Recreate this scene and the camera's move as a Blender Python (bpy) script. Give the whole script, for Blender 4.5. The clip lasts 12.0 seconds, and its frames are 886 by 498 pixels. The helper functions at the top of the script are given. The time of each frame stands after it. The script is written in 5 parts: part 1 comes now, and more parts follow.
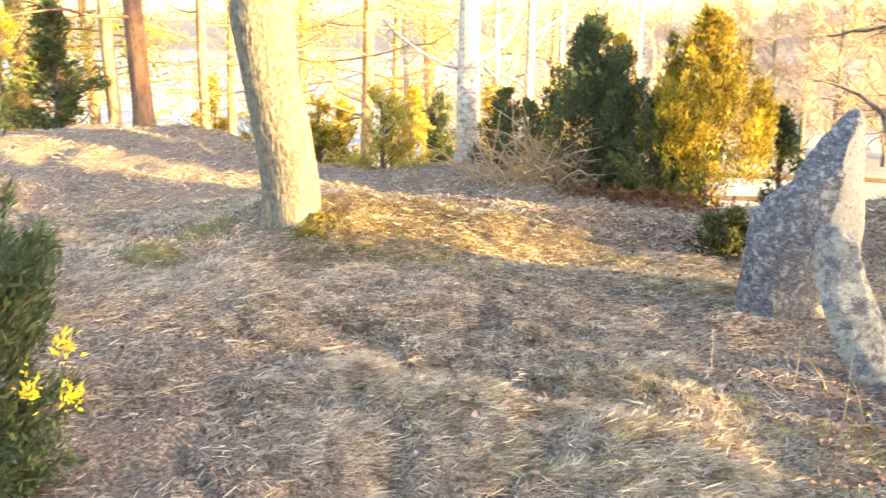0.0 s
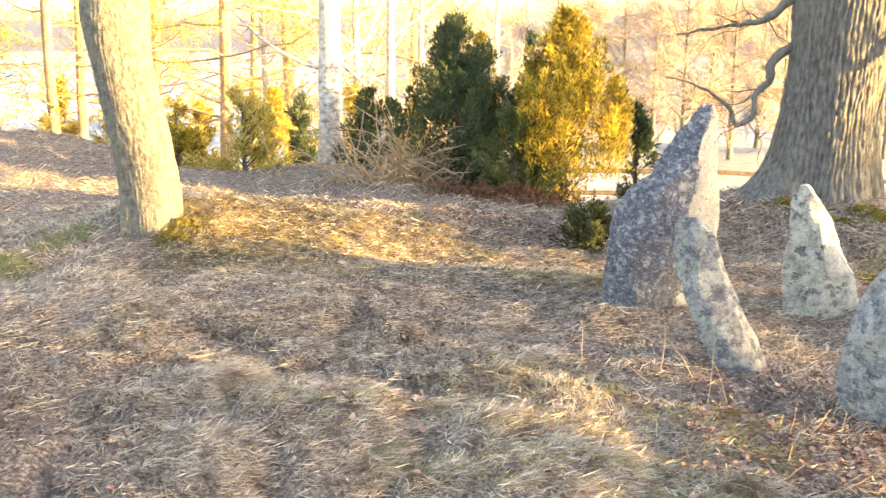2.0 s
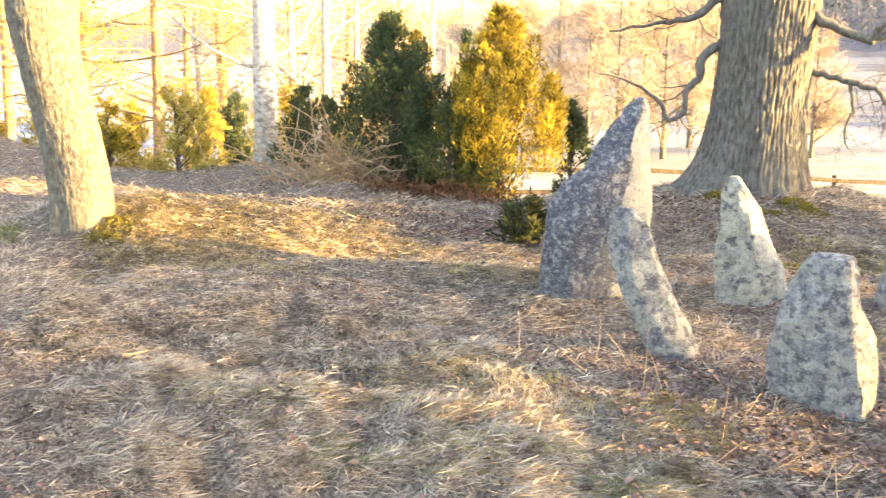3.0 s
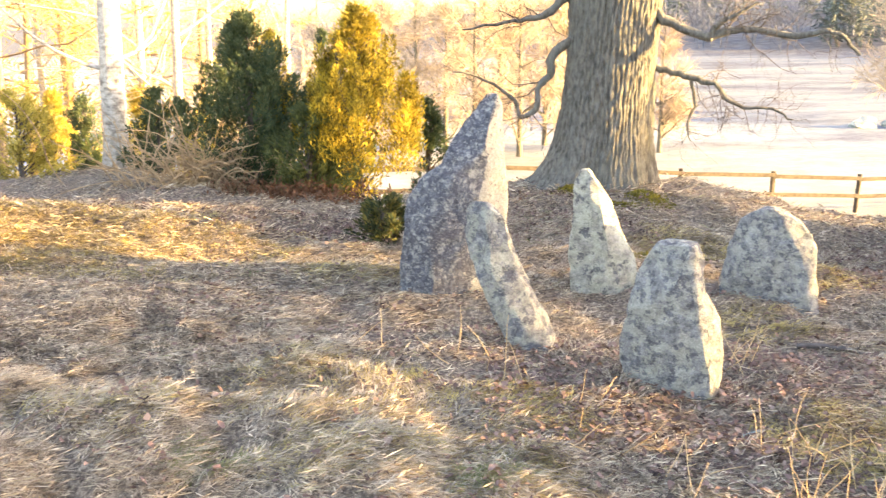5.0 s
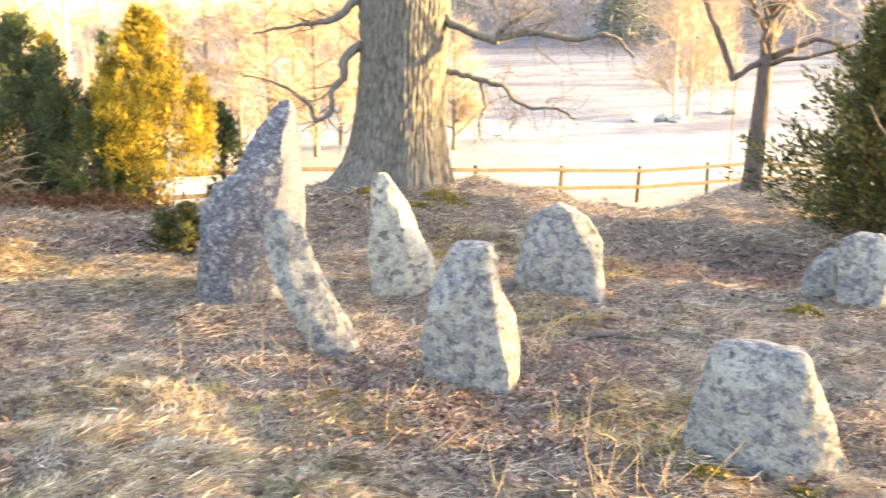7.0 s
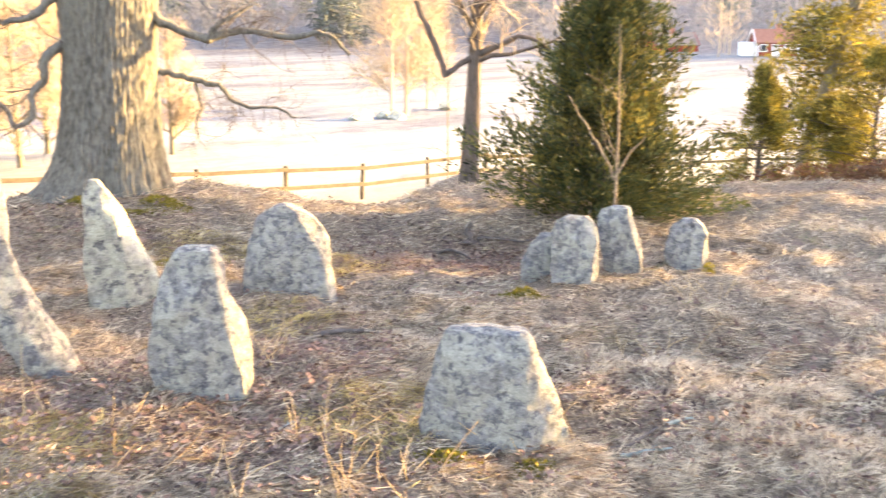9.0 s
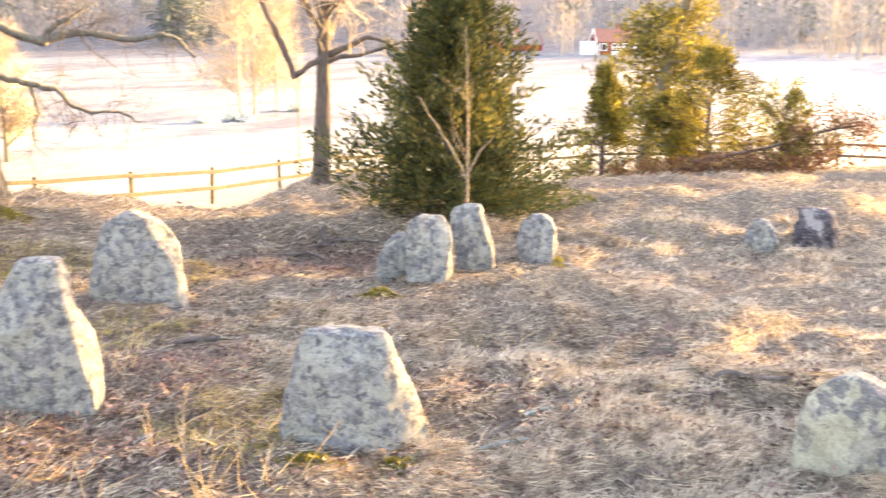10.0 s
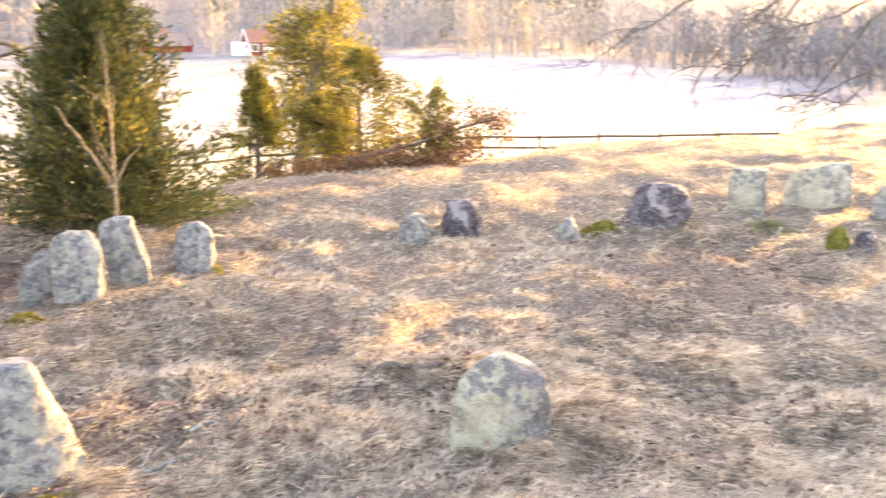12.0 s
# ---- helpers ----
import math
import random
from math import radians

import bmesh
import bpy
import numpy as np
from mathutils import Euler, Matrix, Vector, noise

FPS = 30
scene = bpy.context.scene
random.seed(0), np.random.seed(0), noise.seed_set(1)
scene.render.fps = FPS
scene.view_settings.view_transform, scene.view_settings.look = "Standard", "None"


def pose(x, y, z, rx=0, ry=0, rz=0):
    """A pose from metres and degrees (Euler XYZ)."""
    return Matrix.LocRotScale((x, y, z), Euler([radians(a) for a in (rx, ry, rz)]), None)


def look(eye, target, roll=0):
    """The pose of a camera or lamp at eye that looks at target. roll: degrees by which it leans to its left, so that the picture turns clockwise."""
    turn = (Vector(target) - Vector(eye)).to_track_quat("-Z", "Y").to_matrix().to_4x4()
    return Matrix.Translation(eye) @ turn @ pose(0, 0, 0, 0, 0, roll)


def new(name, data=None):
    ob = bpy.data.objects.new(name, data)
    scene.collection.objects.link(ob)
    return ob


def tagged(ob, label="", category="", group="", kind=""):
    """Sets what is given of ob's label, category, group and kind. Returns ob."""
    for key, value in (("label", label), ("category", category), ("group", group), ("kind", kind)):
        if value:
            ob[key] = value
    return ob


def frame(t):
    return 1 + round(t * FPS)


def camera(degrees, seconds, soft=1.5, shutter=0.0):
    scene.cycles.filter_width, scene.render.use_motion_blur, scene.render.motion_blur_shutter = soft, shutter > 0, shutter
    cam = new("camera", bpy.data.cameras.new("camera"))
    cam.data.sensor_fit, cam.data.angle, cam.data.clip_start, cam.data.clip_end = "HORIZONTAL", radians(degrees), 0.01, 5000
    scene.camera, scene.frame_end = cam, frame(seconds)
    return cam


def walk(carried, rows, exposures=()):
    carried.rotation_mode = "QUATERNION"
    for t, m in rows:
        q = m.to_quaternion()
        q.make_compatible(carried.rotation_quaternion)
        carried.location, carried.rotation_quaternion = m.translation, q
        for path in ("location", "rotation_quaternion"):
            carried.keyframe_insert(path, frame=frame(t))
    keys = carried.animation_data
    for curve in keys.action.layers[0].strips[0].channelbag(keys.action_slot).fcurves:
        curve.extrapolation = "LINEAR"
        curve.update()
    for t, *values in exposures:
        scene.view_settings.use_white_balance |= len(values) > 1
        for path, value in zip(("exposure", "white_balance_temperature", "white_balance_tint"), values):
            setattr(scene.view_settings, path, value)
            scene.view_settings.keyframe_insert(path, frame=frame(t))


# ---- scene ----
# ---- camera and its walk: a slow turn to the right, almost on the spot ----
cam = camera(47.5, 12.0, soft=1.3, shutter=0.65)
PATH = [
    (0.0, pose(0.003, 0.002, 1.707, 77.07, 0.00, 0.00)),
    (0.5, pose(-0.006, 0.024, 1.716, 77.00, 0.10, -2.62)),
    (1.0, pose(-0.018, 0.038, 1.714, 77.02, 0.06, -4.85)),
    (1.5, pose(-0.025, 0.036, 1.707, 77.04, 0.02, -6.45)),
    (2.0, pose(-0.030, 0.026, 1.701, 77.06, 0.03, -7.91)),
    (2.5, pose(-0.032, 0.019, 1.682, 77.11, 0.05, -9.57)),
    (3.0, pose(-0.023, 0.013, 1.653, 77.20, -0.08, -11.47)),
    (5.0, pose(-0.008, -0.002, 1.635, 77.25, 0.00, -19.46)),
    (5.5, pose(-0.008, -0.007, 1.651, 77.21, -0.03, -21.43)),
    (6.0, pose(-0.008, -0.015, 1.659, 77.22, -0.04, -23.92)),
    (6.5, pose(-0.006, -0.016, 1.668, 77.22, -0.07, -27.24)),
    (7.0, pose(0.001, -0.015, 1.672, 77.21, -0.13, -30.94)),
    (9.0, pose(0.024, 0.002, 1.654, 77.24, -0.04, -46.66)),
    (9.5, pose(0.009, -0.014, 1.652, 77.24, -0.01, -50.82)),
    (10.0, pose(0.004, -0.018, 1.664, 77.25, 0.02, -55.09)),
    (10.5, pose(0.002, -0.037, 1.666, 77.25, 0.03, -59.62)),
    (11.0, pose(0.001, -0.046, 1.675, 77.26, 0.08, -64.46)),
    (11.5, pose(0.023, -0.046, 1.675, 77.27, 0.02, -69.37)),
    (12.0, pose(0.023, -0.067, 1.686, 77.27, 0.02, -74.33)),
]
walk(cam, PATH, exposures=[(0.0, 3.62, 7100, 24), (5.5, 3.74, 7150, 25), (9.0, 3.92, 7400, 29), (12.0, 4.05, 7850, 33)])
# ---- the lie of the land: bearings in degrees clockwise from +y, ranges in metres from the standpoint ----


def polar(b, r):
    return r * math.sin(radians(b)), r * math.cos(radians(b))


def value_noise(x, y, seed=0):
    """Smooth noise from -1 to 1 with cells one unit wide."""
    def corner(i, j):
        v = np.sin(i * 127.1 + j * 311.7 + seed * 74.7) * 43758.5453
        return v - np.floor(v)
    i, j = np.floor(x), np.floor(y)
    u, v = x - i, y - j
    u, v = u * u * (3 - 2 * u), v * v * (3 - 2 * v)
    low = corner(i, j) * (1 - u) + corner(i + 1, j) * u
    high = corner(i, j + 1) * (1 - u) + corner(i + 1, j + 1) * u
    return (low * (1 - v) + high * v) * 2 - 1


BRINK_B = (-180, -60, -25, -18, -11, -6, -2.5, 1.8, 7, 12, 16, 20, 24, 29, 33, 36, 38.5, 41, 43, 45, 47, 49.5, 54, 62, 67, 72, 77, 81, 85, 89, 92, 95, 98, 104, 120, 180)
BRINK_R = (28, 26, 16, 15, 13.7, 11.3, 12, 13.4, 10.4, 9.9, 9.3, 9.7, 9.6, 10.3, 9.6, 9.4, 9.2, 8.8, 9.2, 9.6, 11.4, 11.8, 11.4, 10.8, 11.7, 12.5, 11.6, 14.6, 16.1, 16.1, 16.6, 18.4, 20.8, 21, 26, 28)
HILL_B = (-180, -40, 5, 14, 24, 32, 48, 104, 180)
HILL_H = (10, 0, 1, 4, 12, 22, 24, 22, 10)
# mounds and hollows: bearing, range, height, radius across, radius in depth
MOUNDS = ((-18, 14.3, 0.30, 3.4, 2.0), (2.5, 7.7, 0.27, 1.6, 0.8), (29.5, 9.2, 0.27, 2.0, 1.7), (-9, 8.0, 0.14, 1.5, 1.4), (10.5, 8.3, -0.26, 0.9, 0.8),
          (46, 7.6, -0.14, 1.5, 0.7), (55, 6.6, 0.08, 1.4, 0.7), (-12, 5.6, 0.10, 1.4, 0.9), (11, 6.2, 0.10, 1.5, 0.5),
          (-6, 4.0, 0.10, 1.5, 0.7), (70, 9.8, 0.12, 2.3, 1.1), (89, 11.6, 0.16, 2.8, 1.3), (56.6, 5.15, -0.24, 0.15, 0.13),
          (66.5, 10.1, -0.14, 0.8, 0.35), (70.5, 10.5, -0.14, 0.8, 0.35), (83, 11.3, -0.14, 1.0, 0.4), (91, 12.5, -0.14, 1.2, 0.45), (76, 9.2, 0.07, 1.2, 0.4), (64, 7.9, 0.07, 0.9, 0.35), (60, 4.4, 0.05, 0.6, 0.3))


def lie(x, y):
    """Height of the ground, for arrays."""
    x, y = np.asarray(x, float), np.asarray(y, float)
    r, b = np.hypot(x, y), np.degrees(np.arctan2(x, y))
    brink = sum(np.interp(b + o, BRINK_B, BRINK_R) for o in (-2, -1, 0, 1, 2)) / 5
    past = np.logaddexp(0, (r - brink) / 0.7) * 0.7
    z = -4.7 * np.tanh(0.215 * past / 4.7)
    k = np.clip(np.maximum(r - 205, 0.496 * x - 0.868 * y - 64) / 260, 0, 1)
    z = z + k * k * (3 - 2 * k) * np.interp(b, HILL_B, HILL_H)
    for mb, mr, h, across, deep in MOUNDS:
        s, c = math.sin(radians(mb)), math.cos(radians(mb))
        u, v = x * c - y * s, x * s + y * c - mr
        z = z + h * np.exp(-(u / across) ** 2 - (v / deep) ** 2)
    near = np.clip((r - 0.5) / 2, 0, 1)
    z = z + near * (0.05 * value_noise(x * 0.9, y * 0.9, 1) + 0.045 * value_noise(x * 2.2, y * 2.2, 2) + 0.034 * value_noise(x * 4.6, y * 4.6, 3) + 0.010 * value_noise(x * 11, y * 11, 6))
    crease = np.exp(-(value_noise(x * 1.7 + 0.4 * value_noise(x * 3, y * 3, 9), y * 1.7, 7) / 0.16) ** 2)
    z = z - near * np.clip((16 - r) / 4, 0, 1) * crease * 0.055 * np.clip(0.6 + value_noise(x * 0.6, y * 0.6, 8), 0, 1.3)
    far = np.clip((r - 25) / 60, 0, 1)
    return z + far * (0.24 * value_noise(x / 23, y / 23, 4) + 0.55 * value_noise(x / 70, y / 70, 5))


def level(x, y):
    return float(lie(x, y))

# ---- light: a low winter sun from the right, and a clear pale sky ----
SUN_B, SUN_E = 117.0, 8.5
sky_world = bpy.data.worlds.new("sky")
scene.world = sky_world
sky_world.use_nodes = True
wn = sky_world.node_tree.nodes
sky = wn.new("ShaderNodeTexSky")
sky.sky_type, sky.sun_disc = "NISHITA", False
sky.sun_elevation, sky.sun_rotation = radians(SUN_E), radians(SUN_B)
sky.air_density, sky.dust_density = 1.0, 1.5
sky_world.node_tree.links.new(sky.outputs[0], wn["Background"].inputs[0])
wn["Background"].inputs[1].default_value = 0.15
sun_data = bpy.data.lights.new("sun", "SUN")
sun_data.energy, sun_data.angle, sun_data.color = 4.3, radians(0.6), (1.0, 0.72, 0.25)
sun = new("sun", sun_data)
sx, sy = polar(SUN_B, math.cos(radians(SUN_E)))
sun.matrix_world = look((sx * 40, sy * 40, math.sin(radians(SUN_E)) * 40), (0, 0, 0))


# ---- materials ----
def material(name, rough=0.9):
    m = bpy.data.materials.new(name)
    m.use_nodes = True
    n = m.node_tree.nodes
    b = n["Principled BSDF"]
    b.inputs["Roughness"].default_value = rough
    b.inputs["Specular IOR Level"].default_value = 0.25
    return m, n, m.node_tree.links, b


def noise_node(n, l, scale, detail=4.0, vector=None, stretch=None, rough=0.55):
    """Noise in object space, stretched along the axes if asked."""
    tex = n.new("ShaderNodeTexNoise")
    tex.inputs["Scale"].default_value, tex.inputs["Detail"].default_value = scale, detail
    tex.inputs["Roughness"].default_value = rough
    if vector is None:
        vector = n.new("ShaderNodeTexCoord").outputs["Object"]
    if stretch:
        m = n.new("ShaderNodeMapping")
        m.inputs["Scale"].default_value = stretch
        l.new(vector, m.inputs[0])
        vector = m.outputs[0]
    l.new(vector, tex.inputs["Vector"])
    return tex.outputs["Fac"]


def ramp(n, l, fac, *stops):
    r = n.new("ShaderNodeValToRGB")
    while len(r.color_ramp.elements) < len(stops):
        r.color_ramp.elements.new(0.5)
    for e, (p, c) in zip(r.color_ramp.elements, stops):
        e.position, e.color = p, (*c, 1) if len(c) == 3 else c
    l.new(fac, r.inputs[0])
    return r.outputs["Color"]


def mix(n, l, fac, a, b, kind="MIX"):
    m = n.new("ShaderNodeMix")
    m.data_type, m.blend_type = "RGBA", kind
    for socket, v in ((m.inputs[0], fac), (m.inputs[6], a), (m.inputs[7], b)):
        if isinstance(v, (int, float)):
            socket.default_value = v
        elif isinstance(v, tuple):
            socket.default_value = (*v, 1)
        else:
            l.new(v, socket)
    return m.outputs[2]


def bump(n, l, bsdf, height, strength, distance):
    b = n.new("ShaderNodeBump")
    b.inputs["Strength"].default_value, b.inputs["Distance"].default_value = strength, distance
    l.new(height, b.inputs["Height"])
    l.new(b.outputs[0], bsdf.inputs["Normal"])


def step(lo, hi):
    return (lo, (0, 0, 0)), (hi, (1, 1, 1))


def scaled(n, l, vector, k):
    m = n.new("ShaderNodeMapping")
    m.inputs["Location"].default_value = k
    l.new(vector, m.inputs[0])
    return m.outputs[0]


def make_stone(name, base, lichen, dark, pale_share, dark_share, size=5.0, side=0.0):
    """Granite under crusts of pale and dark lichen: broad ragged crusts, round spots and pepper; side paints the right
    flank as if lit, or shaded if negative.
    """
    m, n, l, b = material(name, 0.93)
    tc = n.new("ShaderNodeTexCoord")
    big = noise_node(n, l, size * 0.28, 3, rough=0.6)
    mid = noise_node(n, l, size * 1.2, 9, rough=0.74)
    fine = noise_node(n, l, 110, 4, rough=0.75)
    crust = noise_node(n, l, size, 7, vector=scaled(n, l, tc.outputs["Object"], (3.1, 7.7, 1.3)), rough=0.62)
    soot = noise_node(n, l, size * 1.15, 7, vector=scaled(n, l, tc.outputs["Object"], (-5.3, 2.2, 8.4)), rough=0.62)
    drift = n.new("ShaderNodeMath")
    drift.operation = "MULTIPLY_ADD"
    l.new(big, drift.inputs[0])
    drift.inputs[1].default_value = 0.5
    l.new(crust, drift.inputs[2])
    crust = drift.outputs[0]
    # light on the right flank, put into the crust colours by the normal
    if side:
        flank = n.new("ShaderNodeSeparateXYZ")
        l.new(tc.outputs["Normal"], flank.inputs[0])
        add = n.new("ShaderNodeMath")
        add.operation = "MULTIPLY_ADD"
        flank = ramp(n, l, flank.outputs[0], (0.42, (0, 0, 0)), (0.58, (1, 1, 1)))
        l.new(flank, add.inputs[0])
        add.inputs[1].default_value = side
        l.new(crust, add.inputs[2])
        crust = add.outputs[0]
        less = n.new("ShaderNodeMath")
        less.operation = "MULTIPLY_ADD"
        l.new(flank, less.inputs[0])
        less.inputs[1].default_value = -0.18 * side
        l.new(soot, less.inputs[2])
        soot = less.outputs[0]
    col = ramp(n, l, mid, (0.36, tuple(c * 0.55 for c in base)), (0.50, base), (0.64, tuple(c * 1.45 for c in base)))
    pale = ramp(n, l, mid, (0.36, tuple(c * 0.72 for c in lichen)), (0.64, tuple(min(1, c * 1.15) for c in lichen)))
    edge = 1.0 - pale_share * 0.5
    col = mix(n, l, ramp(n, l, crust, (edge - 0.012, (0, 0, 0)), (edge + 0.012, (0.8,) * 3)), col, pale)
    edge = 0.72 - dark_share * 0.44
    shade = ramp(n, l, mid, (0.35, tuple(c * 0.7 for c in dark)), (0.65, tuple(c * 1.9 for c in dark)))
    col = mix(n, l, ramp(n, l, soot, (edge - 0.012, (0, 0, 0)), (edge + 0.012, (0.85,) * 3)), col, shade)
    for scale, cut, colour, amount in ((34.0, 0.62, lichen, 0.55), (70.0, 0.60, lichen, 0.5), (48.0, 0.64, dark, 0.6)):
        speck = noise_node(n, l, scale, 3, vector=scaled(n, l, tc.outputs["Object"], (scale, 1.7, -scale)), rough=0.6)
        col = mix(n, l, ramp(n, l, speck, (cut - 0.02, (0, 0, 0)), (cut + 0.02, (amount,) * 3)), col, colour)
    col = mix(n, l, 1.0, col, ramp(n, l, fine, (0.3, (0.70, 0.70, 0.70)), (0.7, (1.25, 1.25, 1.25))), "MULTIPLY")
    l.new(col, b.inputs["Base Color"])
    bump(n, l, b, mix(n, l, 0.5, mid, fine), 1.0, 0.03)
    return m


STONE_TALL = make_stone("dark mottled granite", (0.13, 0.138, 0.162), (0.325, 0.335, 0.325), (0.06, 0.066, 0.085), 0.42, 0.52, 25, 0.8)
STONE_GREY = make_stone("lichened granite", (0.20, 0.205, 0.212), (0.33, 0.337, 0.30), (0.075, 0.079, 0.095), 0.52, 0.38, 18)
STONE_PALE = make_stone("pale lichened granite", (0.215, 0.217, 0.215), (0.335, 0.342, 0.295), (0.078, 0.081, 0.097), 0.53, 0.41, 16)
STONE_WEDGE = make_stone("granite under thin greenish lichen", (0.30, 0.305, 0.28), (0.40, 0.41, 0.34), (0.075, 0.078, 0.09), 0.58, 0.34, 16)
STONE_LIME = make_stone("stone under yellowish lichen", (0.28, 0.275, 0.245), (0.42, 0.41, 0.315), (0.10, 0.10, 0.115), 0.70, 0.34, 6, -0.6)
STONE_DARK = make_stone("dark granite", (0.12, 0.108, 0.12), (0.33, 0.32, 0.32), (0.04, 0.034, 0.044), 0.44, 0.52, 10)


def make_bark(name, deep, high, tint, scale, stretch, relief):
    m, n, l, b = material(name, 0.95)
    ridge = noise_node(n, l, scale, 5, stretch=(1, 1, stretch), rough=0.6)
    fine = noise_node(n, l, scale * 5, 5, stretch=(1, 1, 0.35))
    big = noise_node(n, l, 1.3, 3)
    col = ramp(n, l, ridge, (0.36, deep), (0.60, high))
    col = mix(n, l, ramp(n, l, big, (0.42, (0, 0, 0)), (0.68, (0.6, 0.6, 0.6))), col, tint)
    col = mix(n, l, 0.35, col, ramp(n, l, fine, (0.3, deep), (0.7, high)))
    l.new(col, b.inputs["Base Color"])
    bump(n, l, b, mix(n, l, 0.3, ridge, fine), 0.8, relief)
    return m


BARK_OAK = make_bark("furrowed oak bark", (0.03, 0.028, 0.025), (0.175, 0.168, 0.148), (0.13, 0.133, 0.116), 34, 0.35, 0.03)
BARK_ASH = make_bark("grey ash bark", (0.05, 0.046, 0.036), (0.20, 0.186, 0.15), (0.155, 0.155, 0.125), 34, 0.6, 0.05)
BARK_PINE = make_bark("reddish pine bark", (0.05, 0.03, 0.022), (0.21, 0.128, 0.085), (0.17, 0.11, 0.078), 11, 0.3, 0.05)
# paler copy of the pine bark, with low sun put into the colour
BARK_PINE_SUNNY = make_bark("flaky orange pine bark, sun in the colour", (0.14, 0.085, 0.05), (0.42, 0.30, 0.18), (0.36, 0.26, 0.16), 14, 0.5, 0.02)
BARK_DARK = make_bark("dark bark", (0.035, 0.03, 0.028), (0.13, 0.11, 0.10), (0.105, 0.095, 0.085), 18, 0.2, 0.02)
BARK_PALE = make_bark("pale birch bark", (0.10, 0.085, 0.07), (0.56, 0.52, 0.46), (0.48, 0.45, 0.39), 13, 1.6, 0.015)
BARK_SAPLING = make_bark("ringed sapling bark", (0.09, 0.065, 0.045), (0.25, 0.19, 0.13), (0.20, 0.155, 0.11), 20, 2.5, 0.003)
LICHEN_BARK = make_bark("twigs under blue-grey lichen", (0.07, 0.085, 0.085), (0.22, 0.26, 0.25), (0.18, 0.22, 0.215), 30, 1.0, 0.01)
STRAW_BARK = make_bark("straw-coloured stems", (0.22, 0.15, 0.09), (0.42, 0.31, 0.19), (0.34, 0.24, 0.15), 14, 0.4, 0.004)
# brighter copy of the grey twigs: golden sunlight is put into the colour
SUNLIT_TWIG = make_bark("fine twigs, sun in the colour", (0.26, 0.205, 0.15), (0.44, 0.36, 0.27), (0.38, 0.31, 0.23), 5, 0.4, 0.004)
TWIG = make_bark("grey twigs", (0.12, 0.095, 0.08), (0.28, 0.235, 0.19), (0.24, 0.21, 0.17), 14, 0.4, 0.005)
# bluish and dark: the shade on the hillside is put into this twig colour
FAR_TWIG_SHADED = make_bark("far leafless woods, shade in the colour", (0.09, 0.091, 0.102), (0.18, 0.178, 0.19), (0.15, 0.155, 0.18), 1.5, 0.6, 0.01)
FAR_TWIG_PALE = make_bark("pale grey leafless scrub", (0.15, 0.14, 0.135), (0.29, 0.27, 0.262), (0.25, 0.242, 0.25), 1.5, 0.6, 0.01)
MOSS, n_, l_, b_ = material("moss", 1.0)
l_.new(ramp(n_, l_, noise_node(n_, l_, 30, 5), (0.35, (0.05, 0.056, 0.012)), (0.7, (0.17, 0.155, 0.03))), b_.inputs["Base Color"])
bump(n_, l_, b_, noise_node(n_, l_, 60, 4), 1.0, 0.03)


def make_leaf(name, stops, through_light=0.35, rough=0.7, clump=0.0):
    """Thin leaves and blades: each one its own shade, and some light comes through."""
    m, n, l, b = material(name, rough)
    rnd = n.new("ShaderNodeNewGeometry").outputs["Random Per Island"]
    patch = noise_node(n, l, 1.1, 4)
    col = ramp(n, l, rnd, *stops)
    col = mix(n, l, ramp(n, l, patch, (0.4, (0, 0, 0)), (0.65, (0.55, 0.55, 0.55))), col, stops[len(stops) // 2][1])
    # clump noise varies the tone; in conifers it imitates shaded gaps and lit tufts
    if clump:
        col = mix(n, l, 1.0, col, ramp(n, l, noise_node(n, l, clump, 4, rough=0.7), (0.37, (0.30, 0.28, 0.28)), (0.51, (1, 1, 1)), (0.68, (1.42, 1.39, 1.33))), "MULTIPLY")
    l.new(col, b.inputs["Base Color"])
    t = n.new("ShaderNodeBsdfTranslucent")
    l.new(col, t.inputs[0])
    s = n.new("ShaderNodeMixShader")
    s.inputs[0].default_value = through_light
    l.new(b.outputs[0], s.inputs[1])
    l.new(t.outputs[0], s.inputs[2])
    l.new(s.outputs[0], n["Material Output"].inputs[0])
    return m


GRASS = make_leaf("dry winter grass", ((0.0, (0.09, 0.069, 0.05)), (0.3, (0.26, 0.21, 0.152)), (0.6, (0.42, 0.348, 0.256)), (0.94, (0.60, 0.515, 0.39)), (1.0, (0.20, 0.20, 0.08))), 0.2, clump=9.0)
MOSS_TUFT = make_leaf("yellow-green moss", ((0.0, (0.07, 0.07, 0.012)), (0.5, (0.15, 0.13, 0.02)), (1.0, (0.26, 0.205, 0.03))))
# ochre grass, with some gold of the sun patches put into its colour
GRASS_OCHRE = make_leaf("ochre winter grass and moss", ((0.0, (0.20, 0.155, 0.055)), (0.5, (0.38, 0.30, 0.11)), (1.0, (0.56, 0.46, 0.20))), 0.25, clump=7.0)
GRASS_GREEN = make_leaf("green winter grass", ((0.0, (0.09, 0.12, 0.04)), (0.5, (0.17, 0.19, 0.07)), (1.0, (0.28, 0.26, 0.12))))
STALK = make_leaf("straw stalks", ((0.0, (0.36, 0.24, 0.12)), (1.0, (0.54, 0.40, 0.22))), 0.15)
LITTER = make_leaf("fallen oak leaves", ((0.0, (0.03, 0.02, 0.018)), (0.45, (0.10, 0.061, 0.051)), (0.78, (0.185, 0.118, 0.097)), (1.0, (0.27, 0.195, 0.155))), 0.1)
